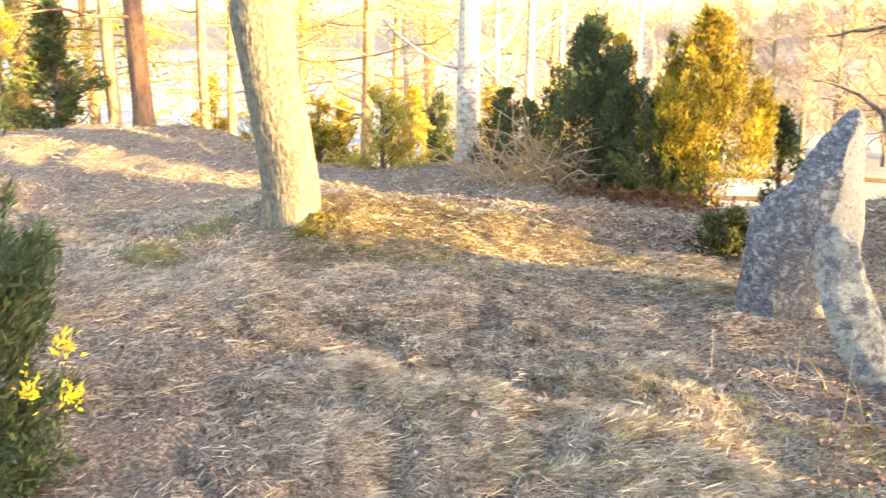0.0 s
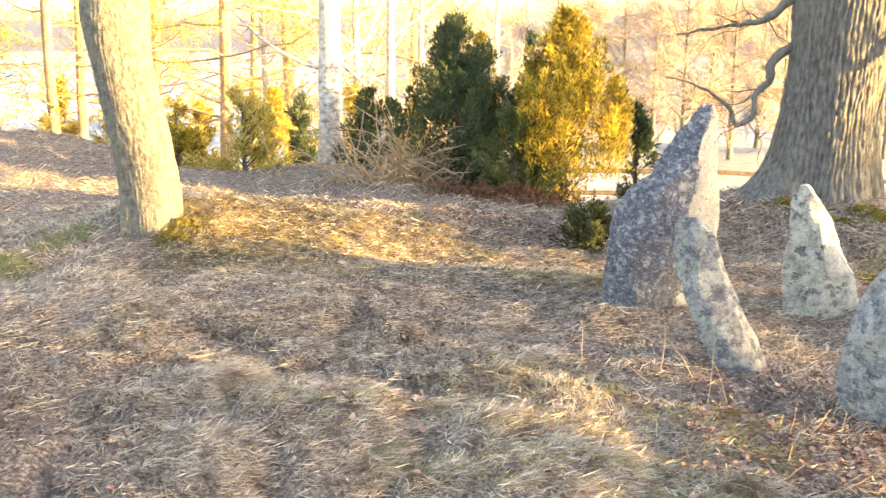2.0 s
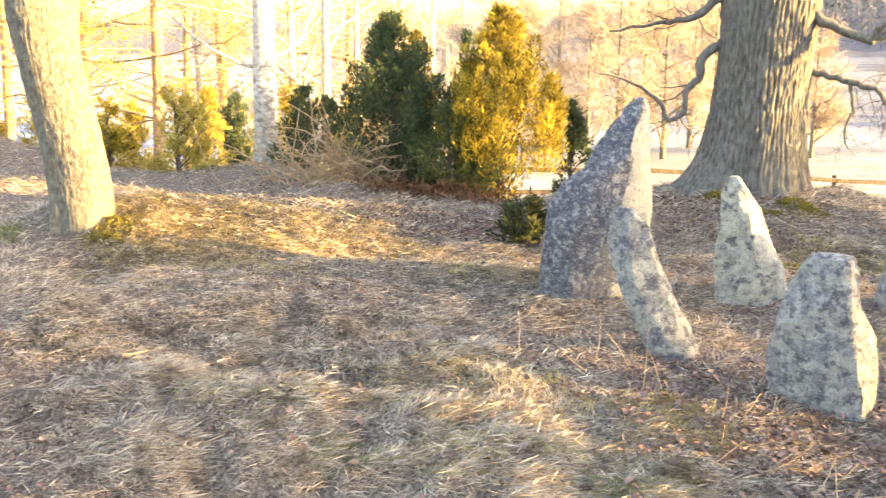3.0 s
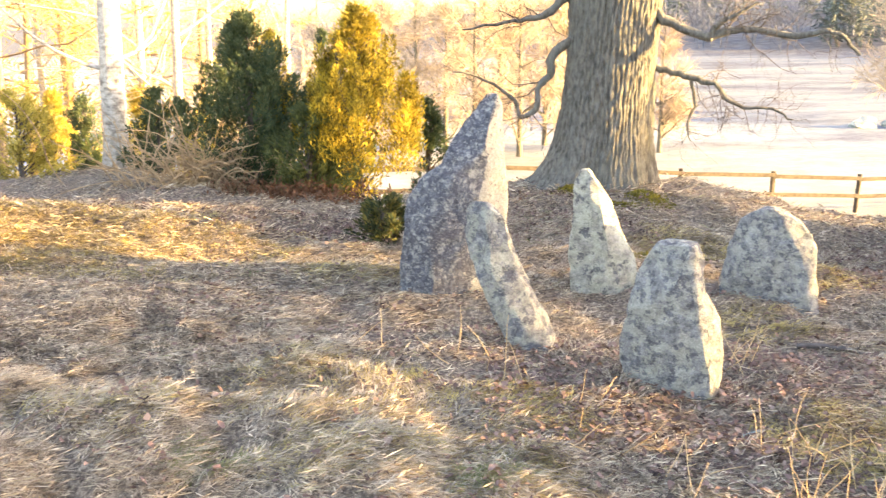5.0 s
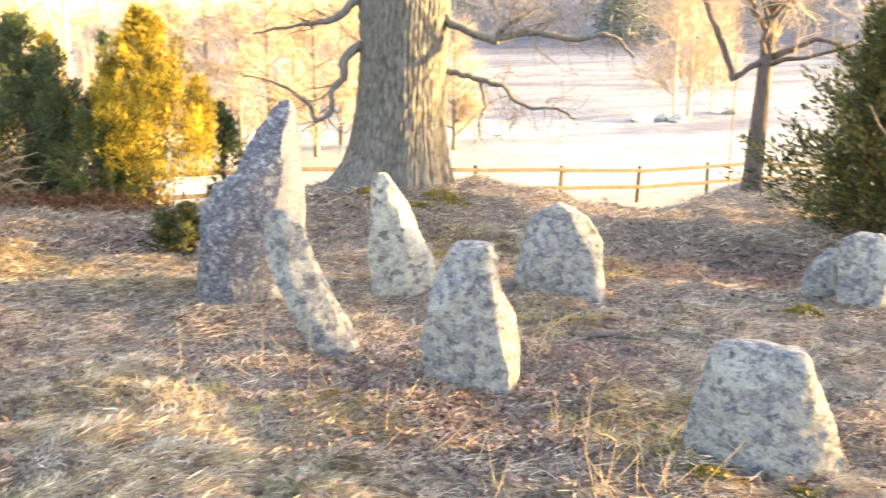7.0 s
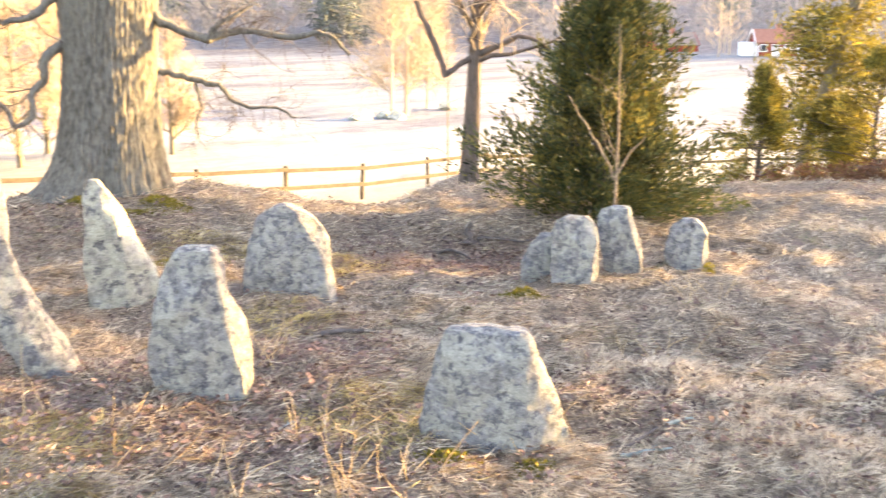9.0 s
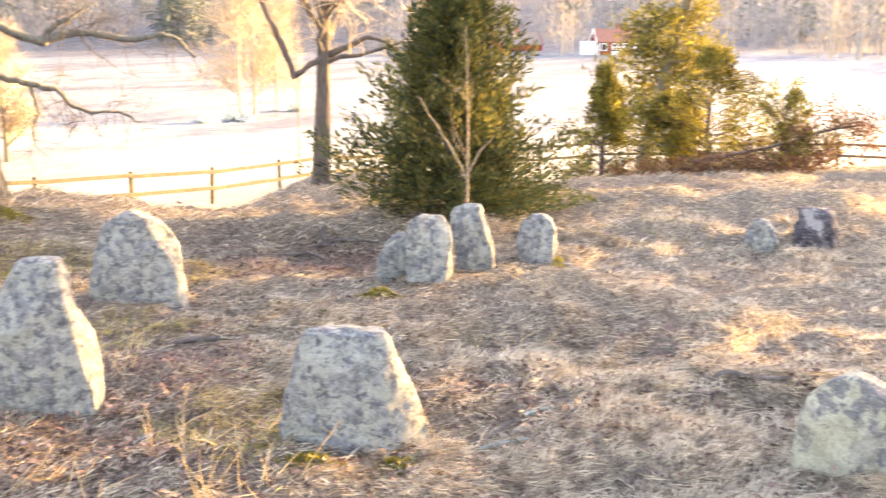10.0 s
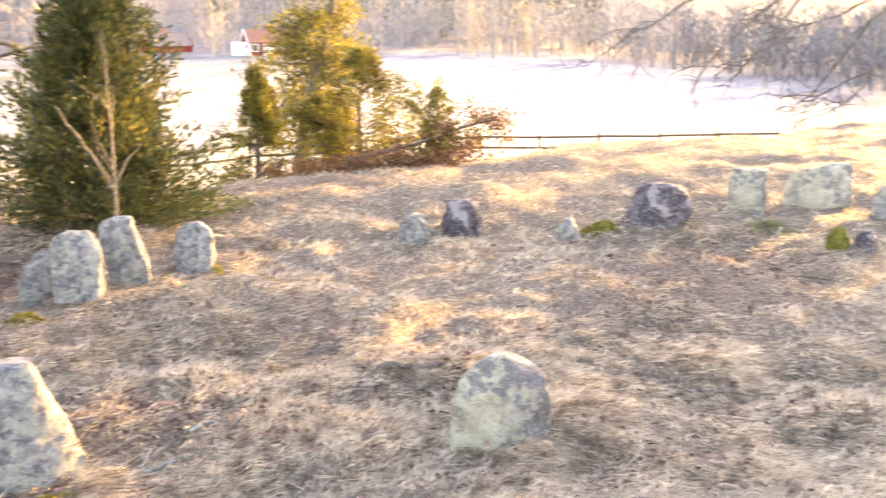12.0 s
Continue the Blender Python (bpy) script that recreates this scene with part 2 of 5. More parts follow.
JUNIPER = make_leaf("juniper needles", ((0.0, (0.042, 0.062, 0.026)), (0.5, (0.085, 0.108, 0.038)), (1.0, (0.16, 0.165, 0.052))), 0.3)
JUNIPER_DARK = make_leaf("dark juniper needles", ((0.0, (0.03, 0.05, 0.028)), (0.5, (0.058, 0.086, 0.04)), (1.0, (0.105, 0.125, 0.052))), 0.25)
# gold, olive and mid needles: low sun and crown shade are put into the colours
JUNIPER_GOLD = make_leaf("yellow-green needles, sun in the colour", ((0.0, (0.13, 0.108, 0.018)), (0.5, (0.37, 0.285, 0.034)), (1.0, (0.60, 0.455, 0.055))), 0.46, clump=5.0)
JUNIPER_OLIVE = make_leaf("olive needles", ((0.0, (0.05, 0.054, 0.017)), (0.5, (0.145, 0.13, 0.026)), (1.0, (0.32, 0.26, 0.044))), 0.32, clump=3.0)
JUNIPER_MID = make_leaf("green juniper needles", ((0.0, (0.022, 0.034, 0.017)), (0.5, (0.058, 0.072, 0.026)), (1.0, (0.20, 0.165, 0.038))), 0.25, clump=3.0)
# needles of the sunlit pines; the sunlight is put into their colour
PINE_SUNNY = make_leaf("yellow-green pine needles, sun in the colour", ((0.0, (0.22, 0.18, 0.035)), (0.5, (0.40, 0.325, 0.065)), (1.0, (0.56, 0.46, 0.12))), 0.55)
# bluish grey: the distance is put into the needle colour
CONIFER_FAR = make_leaf("far conifer needles, dark and blued by distance", ((0.0, (0.05, 0.066, 0.062)), (0.5, (0.08, 0.098, 0.09)), (1.0, (0.13, 0.145, 0.12))), 0.1)
YELLOW = make_leaf("bright yellow shoots", ((0.0, (0.55, 0.42, 0.03)), (1.0, (0.80, 0.66, 0.06))), 0.4)
NEEDLE_DEAD = make_leaf("rusty dead needles", ((0.0, (0.06, 0.03, 0.016)), (1.0, (0.18, 0.085, 0.042))), 0.2)

GROUND, n_, l_, b_ = material("turf, dry grass and leaf mould", 1.0)
g_big, g_mid, g_fine = noise_node(n_, l_, 0.45, 4), noise_node(n_, l_, 3.2, 6, rough=0.7), noise_node(n_, l_, 45, 5, rough=0.7)
g_col = ramp(n_, l_, g_fine, (0.34, (0.045, 0.036, 0.029)), (0.50, (0.15, 0.118, 0.09)), (0.66, (0.37, 0.306, 0.228)))
g_col = mix(n_, l_, ramp(n_, l_, g_mid, *step(0.55, 0.68)), g_col, mix(n_, l_, g_fine, (0.06, 0.042, 0.036), (0.25, 0.18, 0.148)))
# the lilac-grey stops put the shade of slopes turned sunless into the field
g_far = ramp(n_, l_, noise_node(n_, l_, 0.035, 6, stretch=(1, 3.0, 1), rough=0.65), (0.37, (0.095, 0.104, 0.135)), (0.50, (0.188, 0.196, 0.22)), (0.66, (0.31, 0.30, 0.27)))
g_geo = n_.new("ShaderNodeTexCoord")
g_len = n_.new("ShaderNodeVectorMath")
g_len.operation = "LENGTH"
l_.new(g_geo.outputs["Object"], g_len.inputs[0])
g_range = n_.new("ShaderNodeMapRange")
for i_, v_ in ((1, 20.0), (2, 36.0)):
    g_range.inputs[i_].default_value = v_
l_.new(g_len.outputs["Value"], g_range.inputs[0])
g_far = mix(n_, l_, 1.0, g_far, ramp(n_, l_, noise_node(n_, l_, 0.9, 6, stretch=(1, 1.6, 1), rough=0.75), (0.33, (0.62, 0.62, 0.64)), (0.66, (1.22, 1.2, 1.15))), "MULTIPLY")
g_meadow = n_.new("ShaderNodeMapRange")
for i_, v_ in ((1, 62.0), (2, 26.0)):
    g_meadow.inputs[i_].default_value = v_
l_.new(g_len.outputs["Value"], g_meadow.inputs[0])
g_far = mix(n_, l_, mix(n_, l_, 1.0, g_meadow.outputs[0], ramp(n_, l_, g_mid, (0.3, (0.35, 0.35, 0.35)), (0.7, (1, 1, 1))), "MULTIPLY"), g_far, (0.33, 0.28, 0.17))
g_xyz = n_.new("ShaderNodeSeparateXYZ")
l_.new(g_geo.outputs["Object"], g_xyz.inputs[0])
# a paler field to the left, where x drops below 14
g_pale = n_.new("ShaderNodeMapRange")
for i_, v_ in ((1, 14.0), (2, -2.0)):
    g_pale.inputs[i_].default_value = v_
l_.new(g_xyz.outputs[0], g_pale.inputs[0])
g_far = mix(n_, l_, g_pale.outputs[0], g_far, ramp(n_, l_, g_big, (0.32, (0.20, 0.205, 0.225)), (0.5, (0.32, 0.325, 0.34)), (0.68, (0.46, 0.46, 0.465))))
# sun glare and slope shade put into the tone: bright at low y, greyer beyond
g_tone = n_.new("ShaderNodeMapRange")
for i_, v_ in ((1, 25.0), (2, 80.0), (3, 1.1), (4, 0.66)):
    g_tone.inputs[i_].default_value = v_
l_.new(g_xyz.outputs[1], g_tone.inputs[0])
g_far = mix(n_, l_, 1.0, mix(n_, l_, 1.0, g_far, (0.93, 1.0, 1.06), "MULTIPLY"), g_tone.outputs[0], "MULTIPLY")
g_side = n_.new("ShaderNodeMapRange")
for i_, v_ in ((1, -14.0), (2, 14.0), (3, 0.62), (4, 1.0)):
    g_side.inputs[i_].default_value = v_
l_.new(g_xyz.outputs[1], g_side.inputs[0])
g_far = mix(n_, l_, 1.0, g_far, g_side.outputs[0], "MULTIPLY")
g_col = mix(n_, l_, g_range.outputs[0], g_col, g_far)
g_edge = n_.new("ShaderNodeVectorMath")
g_edge.operation = "DOT_PRODUCT"
g_edge.inputs[1].default_value = (0.496, -0.868, 0)
l_.new(g_geo.outputs["Object"], g_edge.inputs[0])
g_shift = n_.new("ShaderNodeMath")
g_shift.inputs[1].default_value = 141
l_.new(g_edge.outputs["Value"], g_shift.inputs[0])
g_most = n_.new("ShaderNodeMath")
g_most.operation = "MAXIMUM"
l_.new(g_shift.outputs[0], g_most.inputs[0])
l_.new(g_len.outputs["Value"], g_most.inputs[1])
g_wood = n_.new("ShaderNodeMapRange")
for i_, v_ in ((1, 200.0), (2, 225.0)):
    g_wood.inputs[i_].default_value = v_
l_.new(g_most.outputs[0], g_wood.inputs[0])
# dark hillside floor: the shade under the woods is put into its colour
g_col = mix(n_, l_, g_wood.outputs[0], g_col, ramp(n_, l_, g_big, (0.35, (0.065, 0.062, 0.068)), (0.65, (0.125, 0.118, 0.12))))
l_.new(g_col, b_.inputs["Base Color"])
bump(n_, l_, b_, mix(n_, l_, 0.6, g_mid, g_fine), 0.8, 0.05)


def make_plain(name, low, high, scale=12.0, rough=0.8, stretch=None):
    m, n, l, b = material(name, rough)
    f = noise_node(n, l, scale, 5, stretch=stretch)
    l.new(ramp(n, l, f, (0.32, low), (0.68, high)), b.inputs["Base Color"])
    bump(n, l, b, f, 0.4, 0.01)
    return m


FENCE_WOOD = make_plain("weathered fence wood", (0.03, 0.025, 0.02), (0.085, 0.07, 0.054), 9, 0.9)
RED_PAINT = make_plain("falu red boards", (0.17, 0.025, 0.022), (0.24, 0.04, 0.033), 2, 0.85, (4, 4, 0.3))
WHITE_PAINT = make_plain("white painted wood", (0.60, 0.60, 0.58), (0.70, 0.69, 0.67), 3, 0.6)
ROOF_TILE = make_plain("clay tile roof", (0.20, 0.085, 0.06), (0.28, 0.13, 0.09), 3, 0.85)
ROOF_GREY = make_plain("weathered roof", (0.13, 0.105, 0.09), (0.21, 0.17, 0.145), 3, 0.85)
BRICK = make_plain("chimney brick", (0.25, 0.10, 0.07), (0.38, 0.18, 0.13), 6, 0.9)
GLASS, n_, l_, b_ = material("window glass", 0.08)
b_.inputs["Base Color"].default_value = (0.03, 0.035, 0.04, 1)
b_.inputs["Specular IOR Level"].default_value = 0.6


# ---- mesh helpers ----
def fast_mesh(name, verts, faces):
    """A mesh from arrays: verts (n, 3) and faces (m, k), all of k corners."""
    verts, faces = np.asarray(verts, np.float32), np.asarray(faces, np.int32)
    me = bpy.data.meshes.new(name)
    k = faces.shape[1]
    me.vertices.add(len(verts))
    me.vertices.foreach_set("co", verts.ravel())
    me.loops.add(faces.size)
    me.loops.foreach_set("vertex_index", faces.ravel())
    me.polygons.add(len(faces))
    me.polygons.foreach_set("loop_start", np.arange(0, faces.size, k, dtype=np.int32))
    me.polygons.foreach_set("use_smooth", np.ones(len(faces), dtype=bool))
    me.update(calc_edges=True)
    return me


def part(name, me, mat, parent=None, label=""):
    """Links a mesh (or a bmesh) as one object, under parent if given."""
    if isinstance(me, bmesh.types.BMesh):
        bm, me = me, bpy.data.meshes.new(name)
        bm.to_mesh(me)
        bm.free()
    me.materials.clear()
    me.materials.append(mat)
    ob = new(name, me)
    ob.parent = parent
    return tagged(ob, label)


def thing(name, b, r, label, category, group="", sink=0.0, turn=None):
    """An Empty on the ground that carries a thing's parts; it faces the standpoint unless turned."""
    x, y = polar(b, r)
    e = new(name)
    e.matrix_basis = pose(x, y, level(x, y) - sink, 0, 0, -b if turn is None else turn)
    return tagged(e, label, category, group)


def tube_arrays(paths, sides):
    """Round, tapered tubes along the paths [(points, radii)]."""
    vs, fs, base = [], [], 0
    ang = np.linspace(0, 2 * math.pi, sides, endpoint=False)
    for pts, radii in paths:
        pts, radii = np.asarray(pts, float), np.asarray(radii, float)
        k = len(pts)
        tan = np.gradient(pts, axis=0)
        tan /= np.linalg.norm(tan, axis=1)[:, None] + 1e-9
        most = np.abs(tan).max(0)
        ref = np.eye(3)[int(np.argmax(most < 0.8)) if (most < 0.8).any() else int(np.argmin(most))][None]
        u = np.cross(tan, ref)
        u /= np.linalg.norm(u, axis=1)[:, None] + 1e-9
        w = np.cross(tan, u)
        ring = pts[:, None] + radii[:, None, None] * (np.cos(ang)[None, :, None] * u[:, None] + np.sin(ang)[None, :, None] * w[:, None])
        vs.append(ring.reshape(-1, 3))
        i = np.arange(k - 1)[:, None] * sides + np.arange(sides)[None]
        j = np.arange(k - 1)[:, None] * sides + (np.arange(sides)[None] + 1) % sides
        fs.append((np.stack([i, j, j + sides, i + sides], -1) + base).reshape(-1, 4))
        base += k * sides
    return np.concatenate(vs), np.concatenate(fs)


def tubes(name, paths, sides=6):
    return fast_mesh(name, *tube_arrays(paths, sides))


def box_bm(bm, sx, sy, sz, m=Matrix(), bevel=0.0):
    made = bmesh.ops.create_cube(bm, size=1.0, matrix=m @ Matrix.Diagonal((sx, sy, sz, 1)))
    if bevel:
        edges = list({e for v in made["verts"] for e in v.link_edges})
        bmesh.ops.bevel(bm, geom=edges, offset=bevel, segments=1, affect="EDGES")
    return bm


def bend_path(rng, start, way, length, steps, wander, lift=0.0):
    """A wandering line; lift pulls it up (or down)."""
    p, d = np.array(start, float), np.array(way, float)
    d /= np.linalg.norm(d)
    pts = [p.copy()]
    for _ in range(steps):
        d = d + rng.normal(0, wander, 3) + np.array((0, 0, lift))
        d /= np.linalg.norm(d)
        p = p + d * length / steps
        pts.append(p.copy())
    return np.array(pts)


def sprout(rng, path, radius, count, length, level_left, out, wander=0.22, spread=0.9, lift=0.03, lo=0.25, thin=0.55):
    """Side branches along a path, and theirs in turn; out[i] takes the paths of order i."""
    steps = len(path) - 1
    for _ in range(count):
        f = lo + (1 - lo) * rng.random()
        i = min(int(f * steps), steps - 1)
        start = path[i] + (path[i + 1] - path[i]) * (f * steps - i)
        along = path[i + 1] - path[i]
        along /= np.linalg.norm(along)
        side = rng.normal(0, 1, 3)
        side -= along * side.dot(along)
        side /= np.linalg.norm(side)
        le = length * (0.55 + 0.7 * rng.random()) * (1.15 - 0.6 * f)
        child = bend_path(rng, start, along * (1.1 - spread * 0.5) + side * spread, le, 6 if level_left else 4, wander, lift)
        r0 = radius * (1 - 0.75 * f) * thin
        out[0].append((child, np.linspace(r0, r0 * 0.25, len(child))))
        if level_left:
            sprout(rng, child, r0, max(2, int(count * 0.7)), le * 0.55, level_left - 1, out[1:], wander, spread, lift, 0.15, thin)


def trunk_mesh(name, axis, radii, sides, ridge, ridges, seed=0, flare=0.0, flare_height=0.6, scaly=0.35, braid=1.0, lobe=(0, 0)):
    """A trunk along an axis, furrowed lengthwise, with root flares at its foot."""
    axis, radii = np.asarray(axis, float), np.asarray(radii, float)
    vs, fs = tube_arrays([(axis, np.ones(len(axis)))], sides)
    k = len(axis)
    ring = vs.reshape(k, sides, 3)
    a = np.arange(sides) / sides * 2 * math.pi
    z = axis[:, 2][:, None]
    u = a[None] / (2 * math.pi) * ridges
    drift = braid * 0.75 * value_noise(u * 0.3, z * 1.8, seed + 1) + braid * 0.32 * value_noise(u * 0.9, z * 6.0, seed + 2)
    groove = 1 - np.abs(np.sin(math.pi * (u + drift)))
    f = 1 - groove ** 2.2 * (0.75 + 0.25 * value_noise(u * 0.7, z * 4.0, seed + 3)) - scaly * np.clip(value_noise(u * 1.3, z * 11.0, seed + 4) - 0.1, 0, 1)
    fine = value_noise(u * 2.4, z * 16, seed + 5)
    roots = np.exp(-np.clip(z - axis[0, 2], 0, None) / flare_height)
    rad = radii[:, None] * (1 + flare * roots * (0.65 + 0.35 * np.sin(a[None] * 5 + seed) + 0.18 * np.sin(a[None] * 9 + 2 * seed)))
    rad = rad + lobe[0] * roots * np.clip(np.cos(a[None] - lobe[1]), 0, 1) ** 2
    rad = rad + ridge * (f - 0.5) + ridge * 0.35 * fine + 0.03 * radii[:, None] * value_noise(np.cos(a)[None] * 1.5 + seed, z * 1.2 + np.sin(a)[None] * 1.5, seed)
    ring = axis[:, None] + (ring - axis[:, None]) * rad[:, :, None]
    return fast_mesh(name, ring.reshape(-1, 3), fs)


def spray_arrays(rng, centres, ways, length, width):
    """Small pointed leaf sprays: two triangles each, folded along the middle."""
    k = len(centres)
    ways = ways / (np.linalg.norm(ways, axis=1)[:, None] + 1e-9)
    side = np.cross(ways, rng.normal(0, 1, (k, 3)))
    side /= np.linalg.norm(side, axis=1)[:, None] + 1e-9
    le = length * (0.6 + 0.8 * rng.random((k, 1)))
    wi = width * (0.6 + 0.8 * rng.random((k, 1)))
    up = np.cross(side, ways)
    v = np.stack([centres, centres + ways * le * 0.5 + side * wi + up * wi * 0.3, centres + ways * le, centres + ways * le * 0.5 - side * wi + up * wi * 0.3], 1)
    i = np.arange(k)[:, None] * 4
    f = np.concatenate([i + np.array([[0, 1, 2]]), i + np.array([[0, 2, 3]])])
    return v.reshape(-1, 3), f


# ---- the ground: one sheet out to the horizon ----
def ground_mesh():
    b = np.concatenate([np.arange(-30, 104, 0.6), np.arange(104, 330, 2.0)])
    r = np.concatenate([np.concatenate([np.arange(0.25, 2.5, 0.25), np.arange(2.5, 9, 0.07), np.arange(9, 20, 0.15)]), 20 * 1.06 ** np.arange(0, 90)])
    bb, rr = np.meshgrid(np.radians(b), r)
    x, y = rr * np.sin(bb), rr * np.cos(bb)
    v = np.stack([x, y, lie(x, y)], -1).reshape(-1, 3)
    k, m = len(b), len(r)
    i = np.arange(m - 1)[:, None] * k + np.arange(k)[None]
    j = np.arange(m - 1)[:, None] * k + (np.arange(k)[None] + 1) % k
    f = np.stack([i, i + k, j + k, j], -1).reshape(-1, 4)
    ring = np.arange(k)
    hub = np.stack([np.full(k, len(v)), ring, (ring + 1) % k, (ring + 1) % k], -1)[:, :3]
    v = np.concatenate([v, [[0, 0, level(0, 0)]]])
    me = bpy.data.meshes.new("ground")
    me.from_pydata(v.tolist(), [], f.tolist() + hub.tolist())
    me.polygons.foreach_set("use_smooth", np.ones(len(me.polygons), dtype=bool))
    return me


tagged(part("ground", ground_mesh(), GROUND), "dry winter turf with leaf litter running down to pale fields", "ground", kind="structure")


# ---- standing stones ----
def stone_mesh(profile, depth, facet, seed, rough, top=0.7):
    """A rough slab: profile rows are height, left and right edge; facet is the share of its width that its right flank shows."""
    hs = np.array([p[0] for p in profile])
    lefts, rights = np.array([p[1] for p in profile]), np.array([p[2] for p in profile])
    rings, sides, smooth_n = 46, 56, 1
    h_top = hs[-1]
    f = np.linspace(0, 1, rings)
    h = -0.18 + (h_top + 0.18) * (1 - (1 - f) ** 1.25)
    v = []
    for z in h:
        lo, hi = float(np.interp(z, hs, lefts)), float(np.interp(z, hs, rights))
        w = hi - lo
        d = depth * (1 - (1 - top) * max(0, z / h_top) ** 2)
        m = hi - facet * w
        corners = np.array([(lo, 0.04 * depth), (lo + 0.45 * (m - lo), -0.06 * depth), (m, 0), (hi, 0.55 * d), (hi - 0.08 * w, d), (lo + 0.15 * w, d), (lo, 0.6 * d)])
        closed = np.vstack([corners, corners[:1]])
        s = np.concatenate([[0], np.cumsum(np.linalg.norm(np.diff(closed, axis=0), axis=1))])
        q = np.linspace(0, s[-1], sides, endpoint=False)
        ring = np.stack([np.interp(q, s, closed[:, 0]), np.interp(q, s, closed[:, 1])], -1)
        for _ in range(smooth_n):
            ring = 0.5 * ring + 0.25 * (np.roll(ring, 1, 0) + np.roll(ring, -1, 0))
        v.append(np.column_stack([ring, np.full(sides, z)]))
    v = np.array(v)
    mid = v.mean(1, keepdims=True)
    v[-1] = mid[-1] + (v[-1] - mid[-1]) * 0.93
    flat = v.reshape(-1, 3)
    rng = np.random.default_rng(seed + 900)
    heart = flat.mean(0)
    chips = [((rng.uniform(-0.7, 0.7), -1, rng.uniform(-0.2, 0.5)), 0.76) for _ in range(5)] + [((rng.normal(), rng.normal(), rng.uniform(0.0, 0.3)), 0.965) for _ in range(10)]
    for way, keep in chips:
        way = np.array(way) / np.linalg.norm(way)
        far = (flat - heart) @ way
        over = np.clip(far - keep * far.max(), 0, None)
        flat = flat - way[None] * over[:, None] * 0.96
    out = []
    for p in flat:
        q = Vector(p) * 3.1 + Vector((seed * 7.3, seed * 3.1, 0))
        n1 = noise.noise_vector(q)
        n2 = noise.noise_vector(q * 3.7)
        n3 = noise.noise_vector(q * 10)
        cells = noise.voronoi(q * 1.9)[0]
        crack = max(0.0, 1 - (cells[1] - cells[0]) * 3.5) * 0.006 + (cells[0] - 0.4) * 0.012
        inward = Vector((-p[0], 0.08 - p[1], 0)).normalized()
        out.append(Vector(p) + n1 * rough + n2 * rough * 0.55 + n3 * rough * 0.3 + inward * crack)
    i = np.arange(rings - 1)[:, None] * sides + np.arange(sides)[None]
    j = np.arange(rings - 1)[:, None] * sides + (np.arange(sides)[None] + 1) % sides
    faces = np.stack([i, j, j + sides, i + sides], -1).reshape(-1, 4).tolist()
    last = (rings - 1) * sides
    centre = len(out)
    out.append(sum((out[last + k] for k in range(sides)), Vector()) / sides + Vector((0, 0, 0.012)))
    faces += [[last + k, last + (k + 1) % sides, centre] for k in range(sides)]
    me = bpy.data.meshes.new("stone")
    me.from_pydata([tuple(p) for p in out], [], faces)
    me.polygons.foreach_set("use_smooth", np.ones(len(me.polygons), dtype=bool))
    me.set_sharp_from_angle(angle=radians(24))
    return me


def standing_stone(b, r, profile, depth, facet, seed, mat, label, rough=0.022, name="standing_stone", top=0.7):
    x, y = polar(b, r)
    swing = 8.0
    profile = [(h, lo, hi - 0.5 * depth * math.sin(radians(swing))) for h, lo, hi in profile]
    ob = part(name, stone_mesh(profile, depth, facet, seed, rough, top), mat)
    ob.matrix_basis = pose(x, y, level(x, y), 0, 0, -b - swing)
    return tagged(ob, label, "stone", "standing stones of the grave field")


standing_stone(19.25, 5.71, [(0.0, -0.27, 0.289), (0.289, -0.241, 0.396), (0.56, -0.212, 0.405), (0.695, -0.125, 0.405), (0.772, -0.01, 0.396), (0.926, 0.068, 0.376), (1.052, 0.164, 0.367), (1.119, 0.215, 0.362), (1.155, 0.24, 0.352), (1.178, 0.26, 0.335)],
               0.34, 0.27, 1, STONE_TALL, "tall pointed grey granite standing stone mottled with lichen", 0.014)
standing_stone(24.46, 4.90, [(-0.029, -0.106, 0.164), (0.077, -0.154, 0.135), (0.28, -0.241, 0.029), (0.454, -0.328, -0.058), (0.569, -0.367, -0.106), (0.656, -0.376, -0.135), (0.704, -0.357, -0.174), (0.743, -0.318, -0.232)],
               0.16, 0.12, 2, STONE_PALE, "narrow leaning granite stone with pale lichen", 0.011)
standing_stone(28.57, 5.99, [(0.0, -0.183, 0.212), (0.077, -0.193, 0.251), (0.251, -0.212, 0.203), (0.386, -0.203, 0.125), (0.56, -0.203, 0.048), (0.675, -0.203, -0.039), (0.743, -0.174, -0.087)],
               0.24, 0.28, 3, STONE_WEDGE, "wedge-shaped pale standing stone at the foot of the oak", 0.011)
standing_stone(32.72, 4.39, [(-0.058, -0.154, 0.241), (0.135, -0.241, 0.251), (0.345, -0.222, 0.212), (0.462, -0.203, 0.162), (0.565, -0.16, 0.138), (0.65, -0.122, 0.128), (0.692, -0.085, 0.102)],
               0.22, 0.09, 4, STONE_GREY, "broad-based grey lichened standing stone with a flat top", 0.014)
standing_stone(37.84, 5.96, [(0.0, -0.289, 0.289), (0.125, -0.289, 0.285), (0.299, -0.262, 0.278), (0.395, -0.225, 0.23), (0.47, -0.18, 0.17), (0.515, -0.12, 0.095), (0.535, -0.07, 0.04)],
               0.26, 0.08, 5, STONE_GREY, "rounded grey boulder-like standing stone", 0.016)
